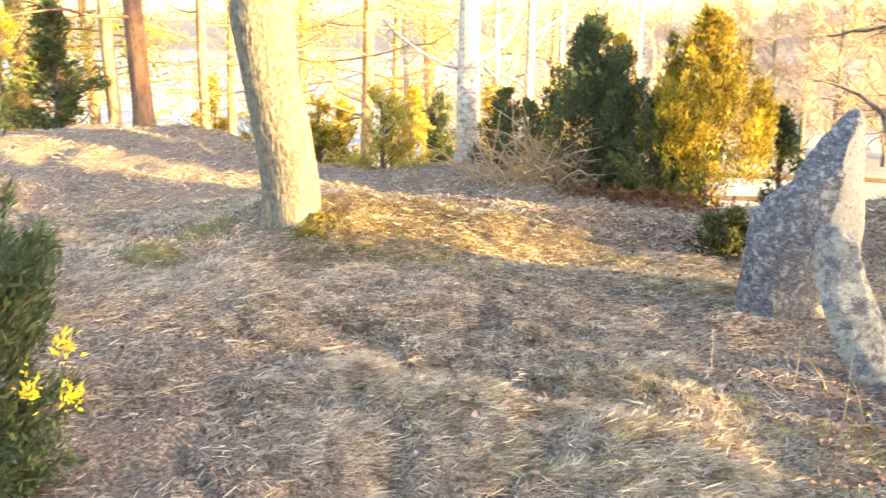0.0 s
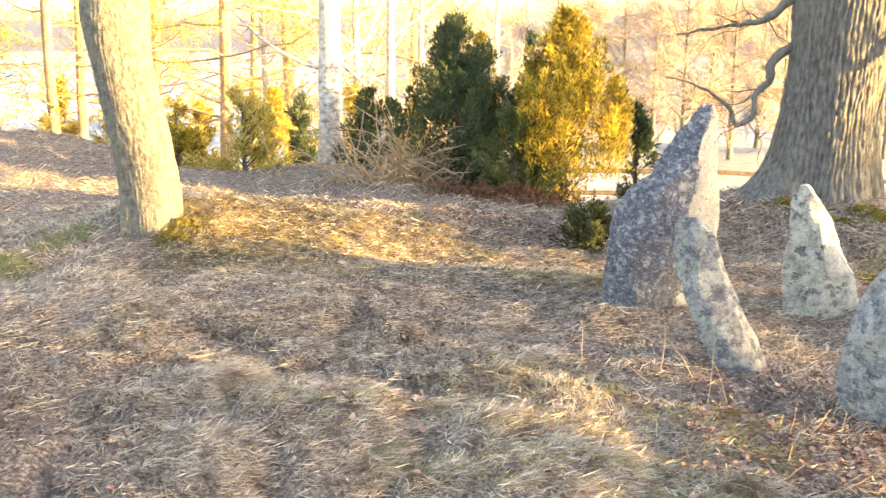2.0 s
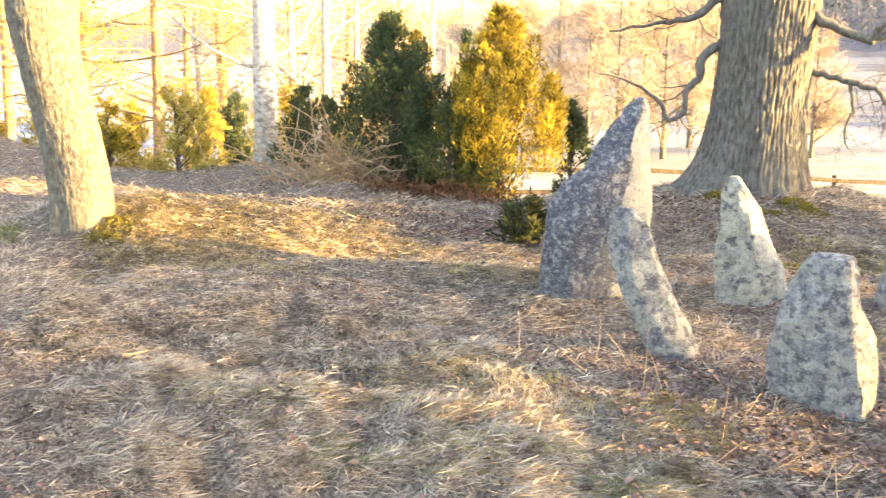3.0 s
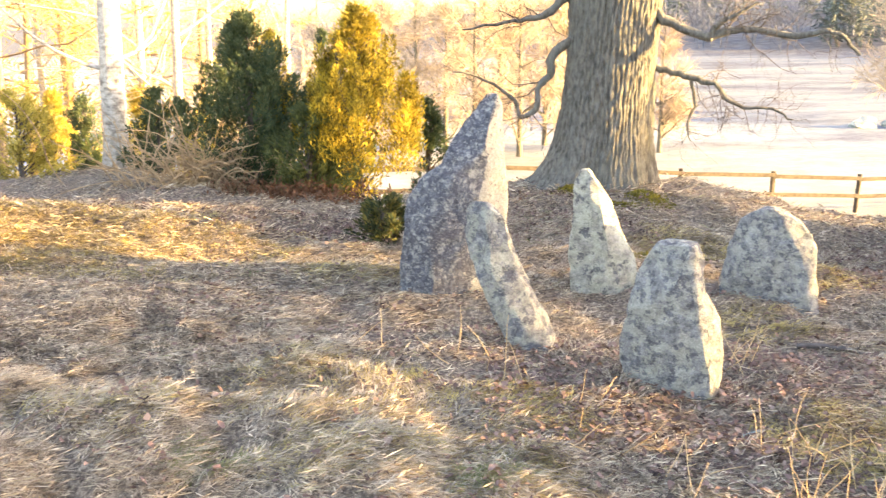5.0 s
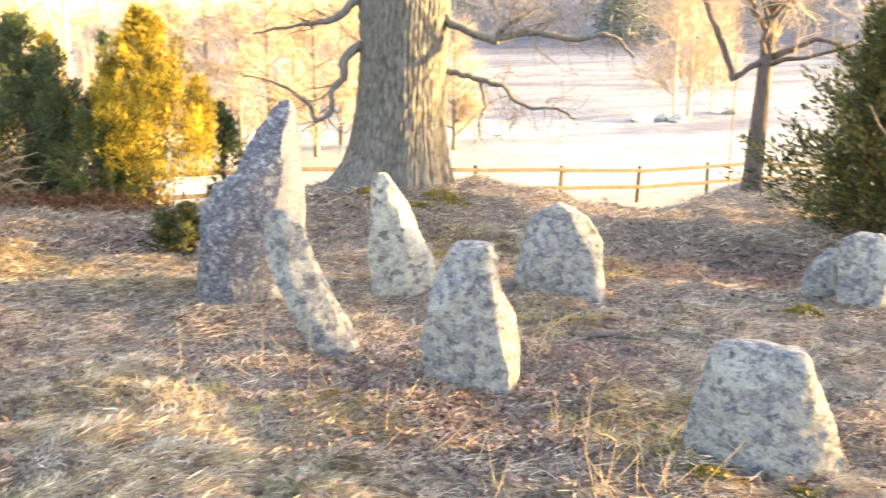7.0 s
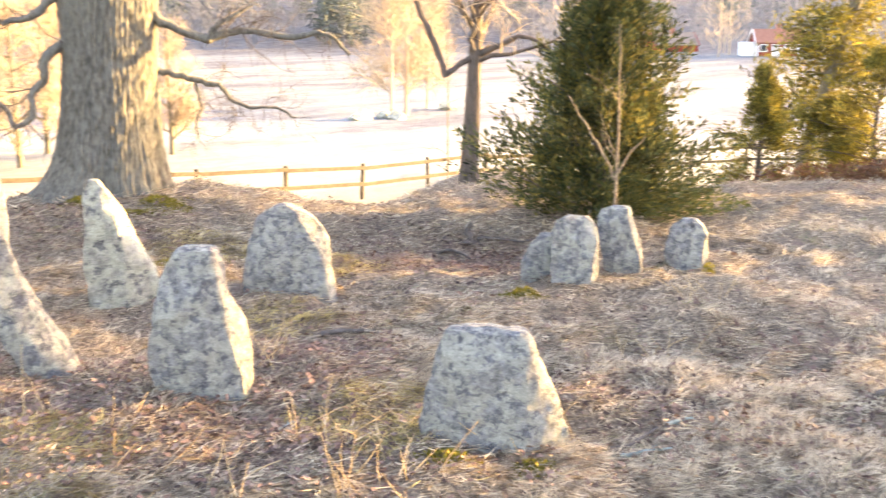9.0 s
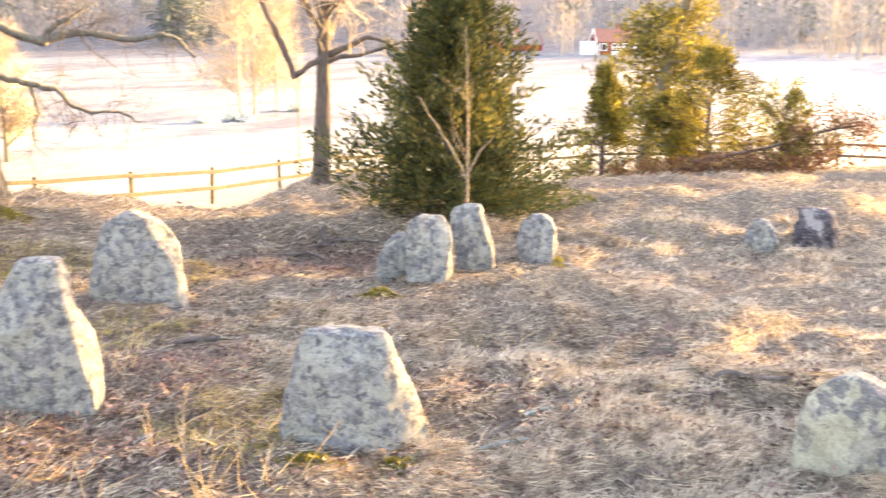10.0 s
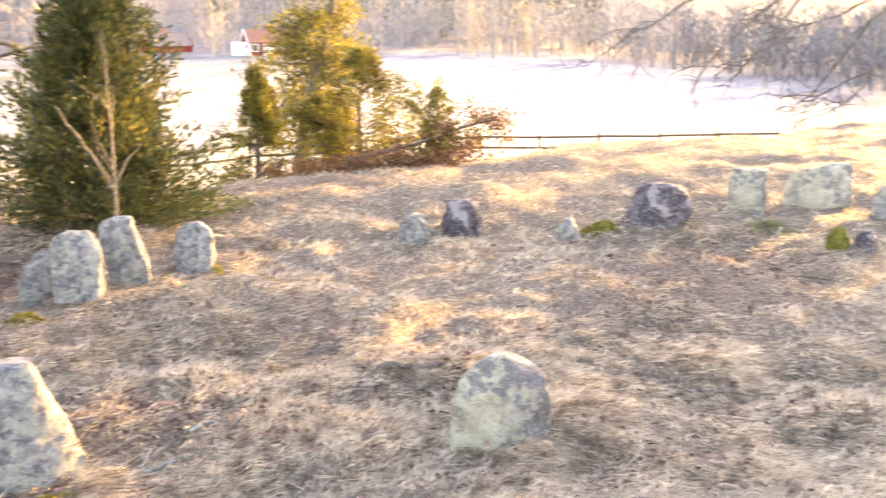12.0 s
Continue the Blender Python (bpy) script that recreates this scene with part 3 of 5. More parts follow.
standing_stone(49.91, 3.76, [(-0.019, -0.325, 0.345), (0.06, -0.33, 0.325), (0.222, -0.288, 0.268), (0.309, -0.258, 0.222), (0.39, -0.236, 0.188), (0.455, -0.215, 0.165), (0.488, -0.195, 0.145)],
               0.17, 0.05, 6, STONE_GREY, "low trapezoid grey slab with bright sunlit edge", 0.012, top=0.9)
standing_stone(78.68, 3.83, [(-0.019, -0.21, 0.215), (0.08, -0.205, 0.222), (0.21, -0.19, 0.222), (0.27, -0.165, 0.205), (0.325, -0.115, 0.135), (0.352, -0.07, 0.08), (0.362, -0.03, 0.04)],
               0.26, 0.22, 7, STONE_LIME, "small rounded stone with pale yellowish lichen face", 0.010)
standing_stone(54.40, 6.21, [(0.0, -0.145, 0.154), (0.106, -0.154, 0.164), (0.222, -0.145, 0.164), (0.328, -0.145, 0.155), (0.396, -0.125, 0.13), (0.425, -0.08, 0.09)],
               0.24, 0.08, 8, STONE_PALE, "rounded pale grey stone leaning against its neighbour", 0.012)
standing_stone(52.43, 6.39, [(0.0, -0.125, 0.097), (0.106, -0.135, 0.097), (0.212, -0.087, 0.097), (0.289, -0.029, 0.077)],
               0.18, 0.08, 18, STONE_PALE, "low side stone behind a rounded grey stone", 0.012)
standing_stone(57.11, 6.50, [(-0.029, -0.125, 0.14), (0.106, -0.135, 0.145), (0.251, -0.165, 0.105), (0.347, -0.185, 0.075), (0.405, -0.185, 0.06), (0.434, -0.10, 0.05)],
               0.2, 0.10, 9, STONE_PALE, "upright grey stone tilted towards its neighbour", 0.011)
standing_stone(60.67, 6.89, [(0.0, -0.15, 0.14), (0.116, -0.16, 0.152), (0.232, -0.142, 0.145), (0.299, -0.115, 0.12), (0.338, -0.06, 0.075)],
               0.22, 0.08, 10, STONE_GREY, "small rounded stone spotted white and dark", 0.012)
standing_stone(73.07, 7.67, [(0.0, -0.13, 0.12), (0.10, -0.12, 0.14), (0.18, -0.11, 0.10), (0.25, -0.06, 0.04)],
               0.2, 0.1, 11, STONE_PALE, "low pale wedge-shaped stone in dry grass", 0.016)
standing_stone(75.86, 7.89, [(0.0, -0.15, 0.16), (0.12, -0.16, 0.17), (0.23, -0.15, 0.14), (0.28, -0.12, 0.10)],
               0.26, 0.1, 12, STONE_DARK, "low dark blocky stone with lichened top", 0.016, top=0.9)
standing_stone(81.90, 7.97, [(0.0, -0.11, 0.13), (0.07, -0.09, 0.11), (0.17, -0.01, 0.06)],
               0.16, 0.1, 13, STONE_PALE, "small pale pointed stone in dry grass", 0.011)
standing_stone(87.11, 8.33, [(0.0, -0.28, 0.20), (0.09, -0.30, 0.27), (0.24, -0.27, 0.27), (0.31, -0.22, 0.21), (0.35, -0.10, 0.16)],
               0.32, 0.1, 14, STONE_DARK, "broad dark grey boulder with rough lichened surface", 0.026, top=0.9)
standing_stone(91.75, 9.28, [(0.0, -0.18, 0.16), (0.18, -0.19, 0.17), (0.31, -0.18, 0.17), (0.37, -0.15, 0.165)],
               0.26, 0.06, 15, STONE_LIME, "pale upright slab with slanting dark top", 0.012, top=0.9)
standing_stone(95.23, 9.62, [(0.0, -0.31, 0.34), (0.17, -0.29, 0.33), (0.32, -0.25, 0.32), (0.36, -0.05, 0.31), (0.41, 0.10, 0.28)],
               0.28, 0.06, 16, STONE_LIME, "long pale slab with slanting top edge", 0.014, top=0.9)
standing_stone(99.2, 9.45, [(0.0, -0.22, 0.3), (0.17, -0.2, 0.28), (0.30, -0.1, 0.2)],
               0.25, 0.06, 17, STONE_PALE, "low pale stone at the end of the row", 0.014, top=0.9)
standing_stone(96.84, 7.74, [(0.0, -0.12, 0.06), (0.08, -0.12, 0.06), (0.15, -0.09, 0.03), (0.18, -0.05, 0.0)],
               0.2, 0.06, 19, MOSS, "low stone covered with green moss", 0.012, name="mossy_stone")
standing_stone(97.90, 7.78, [(0.0, -0.08, 0.12), (0.07, -0.07, 0.10), (0.13, -0.02, 0.06)],
               0.16, 0.06, 22, STONE_DARK, "low dark stone beside a mossy stone", 0.012)
standing_stone(84.12, 8.18, [(0.0, -0.13, 0.10), (0.05, -0.12, 0.09), (0.09, -0.06, 0.04)],
               0.16, 0.06, 20, MOSS, "flat mossy stone beside a dark boulder", 0.014, name="mossy_stone")


# ---- trees ----
def plumes(rng, height, half_width, count, sprays, shape, length, width, base=0.03, steep=0.8, ragged=0.3):
    """Foliage in boughs of many plumes; each bough ends at its own distance, so the outline is uneven and has gaps."""
    boughs = max(16, count // 9)
    f0 = base + (1 - base) * rng.random(boughs) ** 0.9
    a0 = rng.random(boughs) * 2 * math.pi
    which = rng.integers(0, boughs, count)
    loose = rng.random(count) < 0.25
    f = np.where(loose, base + (1 - base) * rng.random(count), np.clip(f0[which] + rng.normal(0, 0.038, count), 0.01, 1))
    a = np.where(loose, rng.random(count) * 2 * math.pi, a0[which] + rng.normal(0, 0.2, count))
    if shape == "cone":
        out = np.minimum(1.0, (1 - f) * 1.5 + 0.06) * np.minimum(1, 0.55 + f * 3)
    elif shape == "column":
        out = np.where(f > 0.35, np.sqrt(np.clip(1 - ((f - 0.35) / 0.66) ** 2, 0, 1)), 0.72 + 0.8 * f)
    elif shape == "egg":
        out = np.where(f < 0.4, ((f + 0.14) / 0.54) ** 0.5, (np.clip(1.02 - f, 0, 1) / 0.62) ** 0.64)
    elif shape == "taper":
        out = np.clip(1.02 - f, 0.02, 1) ** 1.05 * np.minimum(1, 0.88 + 2 * f) * 1.06
    elif shape == "broad":
        out = np.clip((1 - f) * 1.75, 0.04, 1) ** 0.85 * np.minimum(1, 0.75 + f)
    else:
        out = np.sqrt(np.clip(1 - (f * 0.95) ** 2, 0, 1))
    own = np.where(loose, 0.7 - 0.3 * ragged, (1 - 1.2 * ragged) + 1.9 * ragged * rng.random(boughs)[which])
    reach = half_width * out * own * (0.75 + 0.35 * rng.random(count))
    rise = reach * steep * (0.6 + 0.6 * rng.random(count)) + 0.05 * height * rng.random(count)
    tip = np.stack([np.cos(a) * reach, np.sin(a) * reach, f * height], -1)
    root = tip - np.stack([np.cos(a) * reach * 0.7, np.sin(a) * reach * 0.7, rise * 0.7], -1)
    root[:, 2] = np.maximum(root[:, 2], 0.02)
    s = rng.random((count, sprays)) ** 0.8
    pos = root[:, None] + (tip - root)[:, None] * s[..., None]
    spread = (0.045 * half_width + 0.025) * (1.15 - 0.9 * s[..., None])
    pos = pos + rng.normal(0, 1, pos.shape) * spread
    way = (tip - root)[:, None] / (np.linalg.norm(tip - root, axis=1)[:, None, None] + 1e-6) + rng.normal(0, 0.5, pos.shape) + np.array((0, 0, 0.25))
    pos = pos.reshape(-1, 3)
    pos[:, 2] = np.maximum(pos[:, 2], 0.01)
    return spray_arrays(rng, pos, way.reshape(-1, 3), length, width), (root, tip)


def juniper(b, r, height, half_width, seed, mat, label, shape="cone", count=170, sprays=60, length=0.06, width=0.0072, name="juniper", steep=0.8, lean=0.0, ragged=0.42, group="junipers on the brink", base=0.03, depth=1.0, leaders=0, leader=0.55):
    rng = np.random.default_rng(seed)
    e = thing(name, b, r, label, "juniper" if name.startswith("juniper") else "tree", group, sink=0.03)
    stem = bend_path(rng, (0, 0, -0.1), (lean, 0, 1), height * 0.92, 8, 0.04)
    part("trunk", tubes("trunk", [(stem, np.linspace(0.02 + 0.018 * height, 0.008, len(stem)))], 8), BARK_DARK, e)
    count = int(count * 1.25)
    (v, f), (root, tip) = plumes(rng, height, half_width, count, sprays, shape, length, width, base, steep, ragged)
    if leaders:
        at, way = [], []
        for i in range(leaders):
            a, q = rng.random() * 2 * math.pi, half_width * (0.1 + 0.75 * math.sqrt(rng.random()))
            top = height * (1.03 - 0.62 * (q / half_width) ** 1.4) * rng.uniform(0.86, 1.05)
            tall = leader * rng.uniform(0.6, 1.3)
            k = int(sprays * 7 * tall / 0.55)
            up = rng.random(k)
            spread = (0.13 * (1 - up) ** 0.8 + 0.02) * tall / 0.55
            b2, out = rng.random(k) * 2 * math.pi, np.sqrt(rng.random(k)) * spread
            tilt = 0.28 * q / half_width
            at.append(np.stack([math.cos(a) * (q + tilt * up * tall) + np.cos(b2) * out, math.sin(a) * (q + tilt * up * tall) + np.sin(b2) * out, top - tall + up * tall], -1))
            way.append(np.stack([np.cos(b2) * 0.6, np.sin(b2) * 0.6, np.full(k, 1.0)], -1) + rng.normal(0, 0.3, (k, 3)))
        lv, lf = spray_arrays(rng, np.concatenate(at), np.concatenate(way), length, width)
        v, f = np.concatenate([v, lv]), np.concatenate([f, lf + len(v)])
    v[:, 0] += lean * v[:, 2]
    v[:, 1] *= depth
    part("crown", fast_mesh("crown", v, f), mat, e)
    pick = rng.choice(count, min(count, 60), replace=False)
    limbs = []
    for i in pick:
        s0, s1 = root[i].copy(), tip[i].copy()
        s0[0] += lean * s0[2]
        s1[0] += lean * s1[2]
        s0[1], s1[1] = s0[1] * depth, s1[1] * depth
        foot = np.array((lean * s0[2], 0, max(0.0, s0[2] - 0.1)))
        limbs.append((np.array([foot, s0, s0 + (s1 - s0) * 0.8]), np.array([0.012, 0.008, 0.003]) * (0.6 + 0.3 * height)))
    tagged(part("branch", tubes("branch", limbs, 3), BARK_DARK, e), kind="stuff")
    return e


def bare_tree(name, b, r, height, radius, seed, label, bark, first=0.35, count=11, reach=0.45, lean=(0, 0), orders=2, sides=16, twig=None, ridge=0.01, ridges=14, flare=0.35, lift=0.04, spread=0.9, min_r=0.0, group="", wander=0.2, extra=(), thin=0.42, haze=0, haze_size=(0.5, 0.008)):
    """A leafless tree: trunk, limbs, branches and twigs."""
    rng = np.random.default_rng(seed)
    e = thing(name, b, r, label, "tree", group, sink=0.05)
    k = 40
    z = np.linspace(0, 1, k)
    bend = np.cumsum(rng.normal(0, 0.012, (k, 2)), 0) * height * 0.12
    bend -= bend[0]
    axis = np.column_stack([lean[0] * z * height + bend[:, 0] * z, lean[1] * z * height + bend[:, 1] * z, z * height])
    part("trunk", trunk_mesh("trunk", axis, radius * (1 - 0.8 * z), sides, ridge, ridges, seed, flare, radius * 1.3), bark, e)
    out = [[] for _ in range(orders + 1)]
    sprout(rng, axis[::4], radius, count, height * reach, orders, out, wander, spread, lift, first, thin)
    out[0] += list(extra)
    out = [[(p, np.maximum(q, min_r)) for p, q in paths] for paths in out]
    for path in out[0]:
        part("limb", tubes("limb", [path], 6), bark, e)
    for i, level_paths in enumerate(out[1:]):
        if level_paths:
            tagged(part("branch" if i == 0 else "twig_spray", tubes("branch", level_paths, 3), twig or TWIG, e), kind="stuff")
    if haze:
        every = [p for paths in out[-2:] for p, _ in paths]
        pick = rng.integers(0, len(every), haze)
        pos, way = [], []
        for i in pick:
            p = every[i]
            k = rng.integers(1, len(p))
            pos.append(p[k] + (p[k - 1] - p[k]) * rng.random())
            way.append((p[k] - p[k - 1]) / np.linalg.norm(p[k] - p[k - 1]) + rng.normal(0, 0.55, 3) + (0, 0, 0.15))
        tagged(part("twig_haze", fast_mesh("twig_haze", *spray_arrays(rng, np.array(pos), np.array(way), *haze_size)), twig or TWIG, e), kind="stuff")
    return e


def pine(b, r, height, radius, seed, label, mat=JUNIPER_GOLD, bark=BARK_PINE, first=0.3, crown=0.22, count=46, low_limbs=4, low=(0.12, 0.3), lean=(0, 0), length=0.15, width=0.0105, sprays=60):
    """A tall pine: bare plated trunk, dead low limbs and flat tufts of needles."""
    rng = np.random.default_rng(seed)
    e = thing("pine_tree", b, r, label, "tree", "pines behind the grave field", sink=0.05)
    k = 50
    z = np.linspace(0, 1, k)
    axis = np.column_stack([lean[0] * z * height + 0.1 * np.sin(z * 5 + seed), lean[1] * z * height + 0.1 * np.cos(z * 4 + seed) - 0.1, z * height])
    part("trunk", trunk_mesh("trunk", axis, radius * (1 - 0.75 * z), 28, 0.02, 16, seed, 0.3, radius), bark, e)
    limbs, twigs, pos, way = [], [], [], []
    for i in range(count + low_limbs):
        dead = i >= count
        f = low[0] + (low[1] - low[0]) * rng.random() if dead else first + (1 - first) * rng.random()
        a = rng.random() * 2 * math.pi
        le = height * crown * (1.15 - 0.75 * f) * (0.5 + 0.6 * rng.random())
        j = int(f * (k - 1))
        p = bend_path(rng, axis[j], (math.cos(a), math.sin(a), 0.15), le, 6, 0.16, 0.02)
        limbs.append((p, np.linspace(radius * 0.18, 0.01, len(p))))
        out = [[]]
        sprout(rng, p, radius * 0.12, 5, le * 0.45, 0, out, 0.2, 0.9, 0.03, 0.3)
        twigs += out[0]
        if not dead:
            for q, _ in out[0] + [limbs[-1]]:
                c = q[rng.integers(len(q) // 2, len(q), sprays // 3)]
                pos.append(c + rng.normal(0, 1, c.shape) * (0.16, 0.16, 0.07))
                way.append(rng.normal(0, 1, c.shape) + (0, 0, 0.5))
    for path in limbs:
        part("limb", tubes("limb", [path], 6), bark, e)
    tagged(part("branch", tubes("branch", twigs, 3), TWIG, e), kind="stuff")
    v, fc = spray_arrays(rng, np.concatenate(pos), np.concatenate(way), length, width)
    part("crown", fast_mesh("crown", v, fc), mat, e)
    return e


# the big oak on its mound; its low limbs are crooked
def crooked(points, r0, r1, seed):
    """A crooked limb through a few joints, with small kinks between them."""
    rng = np.random.default_rng(seed)
    p = np.array(points, float)
    s = np.linspace(0, len(p) - 1, (len(p) - 1) * 4 + 1)
    q = np.stack([np.interp(s, np.arange(len(p)), p[:, c]) for c in range(3)], -1)
    for _ in range(2):
        q[1:-1] = 0.5 * q[1:-1] + 0.25 * (q[2:] + q[:-2])
    q[1:] += rng.normal(0, 0.007, q[1:].shape)
    return q, np.linspace(r0, r1, len(q)) * rng.uniform(0.85, 1.2, len(q))


def big_oak(b, r):
    rng = np.random.default_rng(5)
    e = thing("oak_tree", b, r, "massive old oak with furrowed bark and crooked bare limbs", "tree", sink=0.05)
    z = np.concatenate([np.linspace(-0.1, 2.3, 110), np.linspace(2.35, 6.5, 40)])
    axis = np.column_stack([0.03 * z - 0.03, 0.02 * np.sin(z), z])
    girth = 0.385 + 0.03 * np.exp(-((z - 1.9) / 0.5) ** 2) - 0.008 * z
    part("trunk", trunk_mesh("trunk", axis, girth, 330, 0.027, 60, 2, 0.62, 0.30, 0.45, 0.9, (0.34, math.pi / 2)), BARK_OAK, e)
    limbs = [crooked([(-0.33, -0.1, 1.35), (-0.53, -0.2, 1.20), (-0.50, -0.2, 1.02), (-0.63, -0.25, 0.97), (-0.61, -0.3, 0.75), (-0.77, -0.3, 0.65), (-0.80, -0.3, 0.82), (-1.06, -0.4, 1.01), (-1.34, -0.5, 1.09)], 0.042, 0.008, 1),
             crooked([(-0.35, -0.1, 1.75), (-0.53, -0.15, 1.58), (-0.66, -0.2, 1.52), (-0.90, -0.25, 1.50), (-1.3, -0.3, 1.42)], 0.04, 0.008, 2),
             crooked([(0.36, -0.1, 1.58), (0.48, -0.15, 1.50), (0.83, -0.2, 1.35), (1.00, -0.2, 1.43), (1.21, -0.25, 1.44), (1.51, -0.3, 1.37), (1.72, -0.35, 1.44), (1.89, -0.4, 1.38), (2.02, -0.4, 1.24)], 0.045, 0.012, 3),
             crooked([(0.34, 0.05, 1.12), (0.48, 0, 1.08), (0.71, -0.05, 1.02), (0.91, -0.1, 0.98), (1.03, -0.1, 0.82), (1.21, -0.15, 0.76), (1.41, -0.15, 0.78), (1.57, -0.2, 0.66)], 0.034, 0.007, 4),
             crooked([(0.71, -0.05, 1.01), (0.76, -0.05, 0.77), (0.68, -0.1, 0.60), (0.73, -0.1, 0.47)], 0.018, 0.005, 5),
             crooked([(0.83, -0.2, 1.36), (0.88, -0.25, 1.48), (1.03, -0.3, 1.55), (1.21, -0.3, 1.66)], 0.03, 0.010, 6)]
    high = []
    for i in range(9):
        a = i * 0.72 + 0.4
        p = bend_path(rng, axis[114 + i * 4], (math.cos(a), math.sin(a), 0.7), 3.6 + rng.random(), 8, 0.22, 0.02)
        high.append((p, np.linspace(0.17, 0.03, len(p))))
    for q, rad in limbs + high:
        part("limb", tubes("limb", [(q, rad)], 10), BARK_OAK, e)
    out = [[], [], []]
    low = [[], []]
    for (q, rad), count in zip(limbs, (16, 14, 18, 26, 12, 10)):
        sprout(rng, q, rad[0] * 0.55, count, 0.62, 1, low, 0.34, 0.9, -0.012, 0.3, 0.4)
    tagged(part("branch", tubes("branch", low[0], 5), BARK_DARK, e, "thin dark crooked branches"), kind="stuff")
    tagged(part("twig_spray", tubes("twig_spray", low[1], 4), BARK_DARK, e, "fine dark twigs"), kind="stuff")
    for q, rad in high:
        sprout(rng, q, rad[0], 8, 1.5, 2, out, 0.25, 0.9, 0.02, 0.3, 0.5)
    for name, paths, s in (("branch", out[0], 5), ("twig_spray", out[1], 4), ("twig_spray", out[2], 3)):
        tagged(part(name, tubes(name, paths, s), TWIG, e), kind="stuff")
    return e


big_oak(28.7, 9.25)


def ash_tree(b, r):
    rng = np.random.default_rng(15)
    e = thing("ash_tree", b, r, "grey-barked leafless tree leaning slightly, moss at its foot", "tree", sink=0.05)
    z = np.concatenate([np.linspace(-0.1, 2.3, 110), np.linspace(2.4, 5.5, 30)])
    axis = np.column_stack([-0.085 * z - 0.012 * z * z + 0.02 * np.sin(z * 4), 0.03 * z, z])
    girth = 0.205 + 0.03 * np.exp(-((z - 1.5) / 0.22) ** 2)
    part("trunk", trunk_mesh("trunk", axis, girth, 220, 0.0065, 40, 4, 0.26, 0.24, 1.3, 2.0), BARK_ASH, e)
    fork = crooked([(-0.22, 0, 1.60), (-0.42, -0.05, 1.82), (-0.75, -0.1, 2.3), (-1.1, -0.1, 3.0), (-1.3, 0, 4.0)], 0.12, 0.05, 3)
    part("limb", tubes("limb", [fork], 12), BARK_ASH, e)
    out = [[], [], []]
    sprout(rng, axis[108::4], 0.22, 10, 2.4, 2, out, 0.22, 0.9, 0.04, 0.2)
    sprout(rng, fork[0], 0.1, 5, 1.3, 1, out[:2], 0.22, 0.9, 0.04, 0.5)
    for path in out[0]:
        part("limb", tubes("limb", [path], 7), BARK_ASH, e)
    for name, paths, s in (("branch", out[1], 4), ("twig_spray", out[2], 3)):
        tagged(part(name, tubes(name, paths, s), TWIG, e), kind="stuff")
    return e


ash_tree(-8.7, 7.6)


def moss_mat(spots, seed, label):
    """Low cushions of moss; spots are bearing, range, width, depth and height."""
    rng = np.random.default_rng(seed)
    pos = []
    for b, r, w, d, h in spots:
        k = int(9000 * w * d) + 350
        u, v = rng.normal(0, 0.4, (2, k))
        s, c = math.sin(radians(b)), math.cos(radians(b))
        x, y = r * s + u * w * c + v * d * s, r * c - u * w * s + v * d * c
        pos.append(np.stack([x, y, lie(x, y) - 0.012 + h * np.exp(-3 * (u * u + v * v)) * rng.random(k)], -1))
    pos = np.concatenate(pos)
    v, f = spray_arrays(rng, pos, rng.normal(0, 0.6, pos.shape) + (0, 0, 0.8), 0.026, 0.006)
    return tagged(part("moss", fast_mesh("moss", v, f), MOSS_TUFT), label, "moss", kind="stuff")


moss_mat(((-6.9, 7.35, 0.26, 0.2, 0.10), (-7.8, 7.25, 0.2, 0.16, 0.06), (30.9, 8.55, 0.22, 0.2, 0.06), (31.8, 8.45, 0.2, 0.25, 0.05), (29.6, 8.3, 0.25, 0.12, 0.04), (28.0, 8.3, 0.2, 0.12, 0.04), (31.4, 6.8, 0.22, 0.14, 0.05), (26.7, 8.6, 0.2, 0.15, 0.05),
          (32.6, 7.0, 0.22, 0.16, 0.05), (62.0, 6.6, 0.08, 0.1, 0.14), (51.6, 5.95, 0.16, 0.1, 0.05), (83.2, 8.25, 0.1, 0.1, 0.10), (52.2, 3.6, 0.16, 0.08, 0.04), (47.2, 3.62, 0.14, 0.07, 0.03)), 63, "yellow-green moss cushions at the foot of trunks and stones")

# pines and a birch behind the brink, in full sun
pine(-16.8, 14.9, 13, 0.135, 21, "tall pine with red plated bark in low sun")
pine(-17.9, 16.5, 14, 0.095, 22, "tall pine behind another with sunlit bark", bark=BARK_PINE_SUNNY)
pine(-12.9, 17.0, 12, 0.075, 23, "pine with yellow-green low branches", PINE_SUNNY, BARK_PINE_SUNNY, low=(0.1, 0.3), first=0.08, sprays=75)
pine(-11.6, 18.5, 12, 0.075, 24, "slim sunlit pine with plated bark", PINE_SUNNY, BARK_PINE_SUNNY, first=0.10, sprays=66)
pine(-4.4, 18.0, 13, 0.10, 25, "slim pine with bare lower trunk", PINE_SUNNY, BARK_PINE_SUNNY, low=(0.08, 0.3), low_limbs=8, first=0.14, sprays=66)
pine(-1.0, 24.0, 12, 0.13, 26, "pale sunlit pine among others", PINE_SUNNY, BARK_PINE_SUNNY, low=(0.08, 0.3), low_limbs=8, first=0.08, sprays=66)
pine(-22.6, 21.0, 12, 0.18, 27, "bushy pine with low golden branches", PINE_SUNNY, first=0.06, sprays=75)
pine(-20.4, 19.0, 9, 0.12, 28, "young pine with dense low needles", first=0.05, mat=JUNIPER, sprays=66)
pine(3.4, 22.0, 12, 0.14, 29, "sunlit pine behind the birch", PINE_SUNNY, BARK_PINE_SUNNY, low=(0.08, 0.3), low_limbs=8, first=0.08, sprays=66)
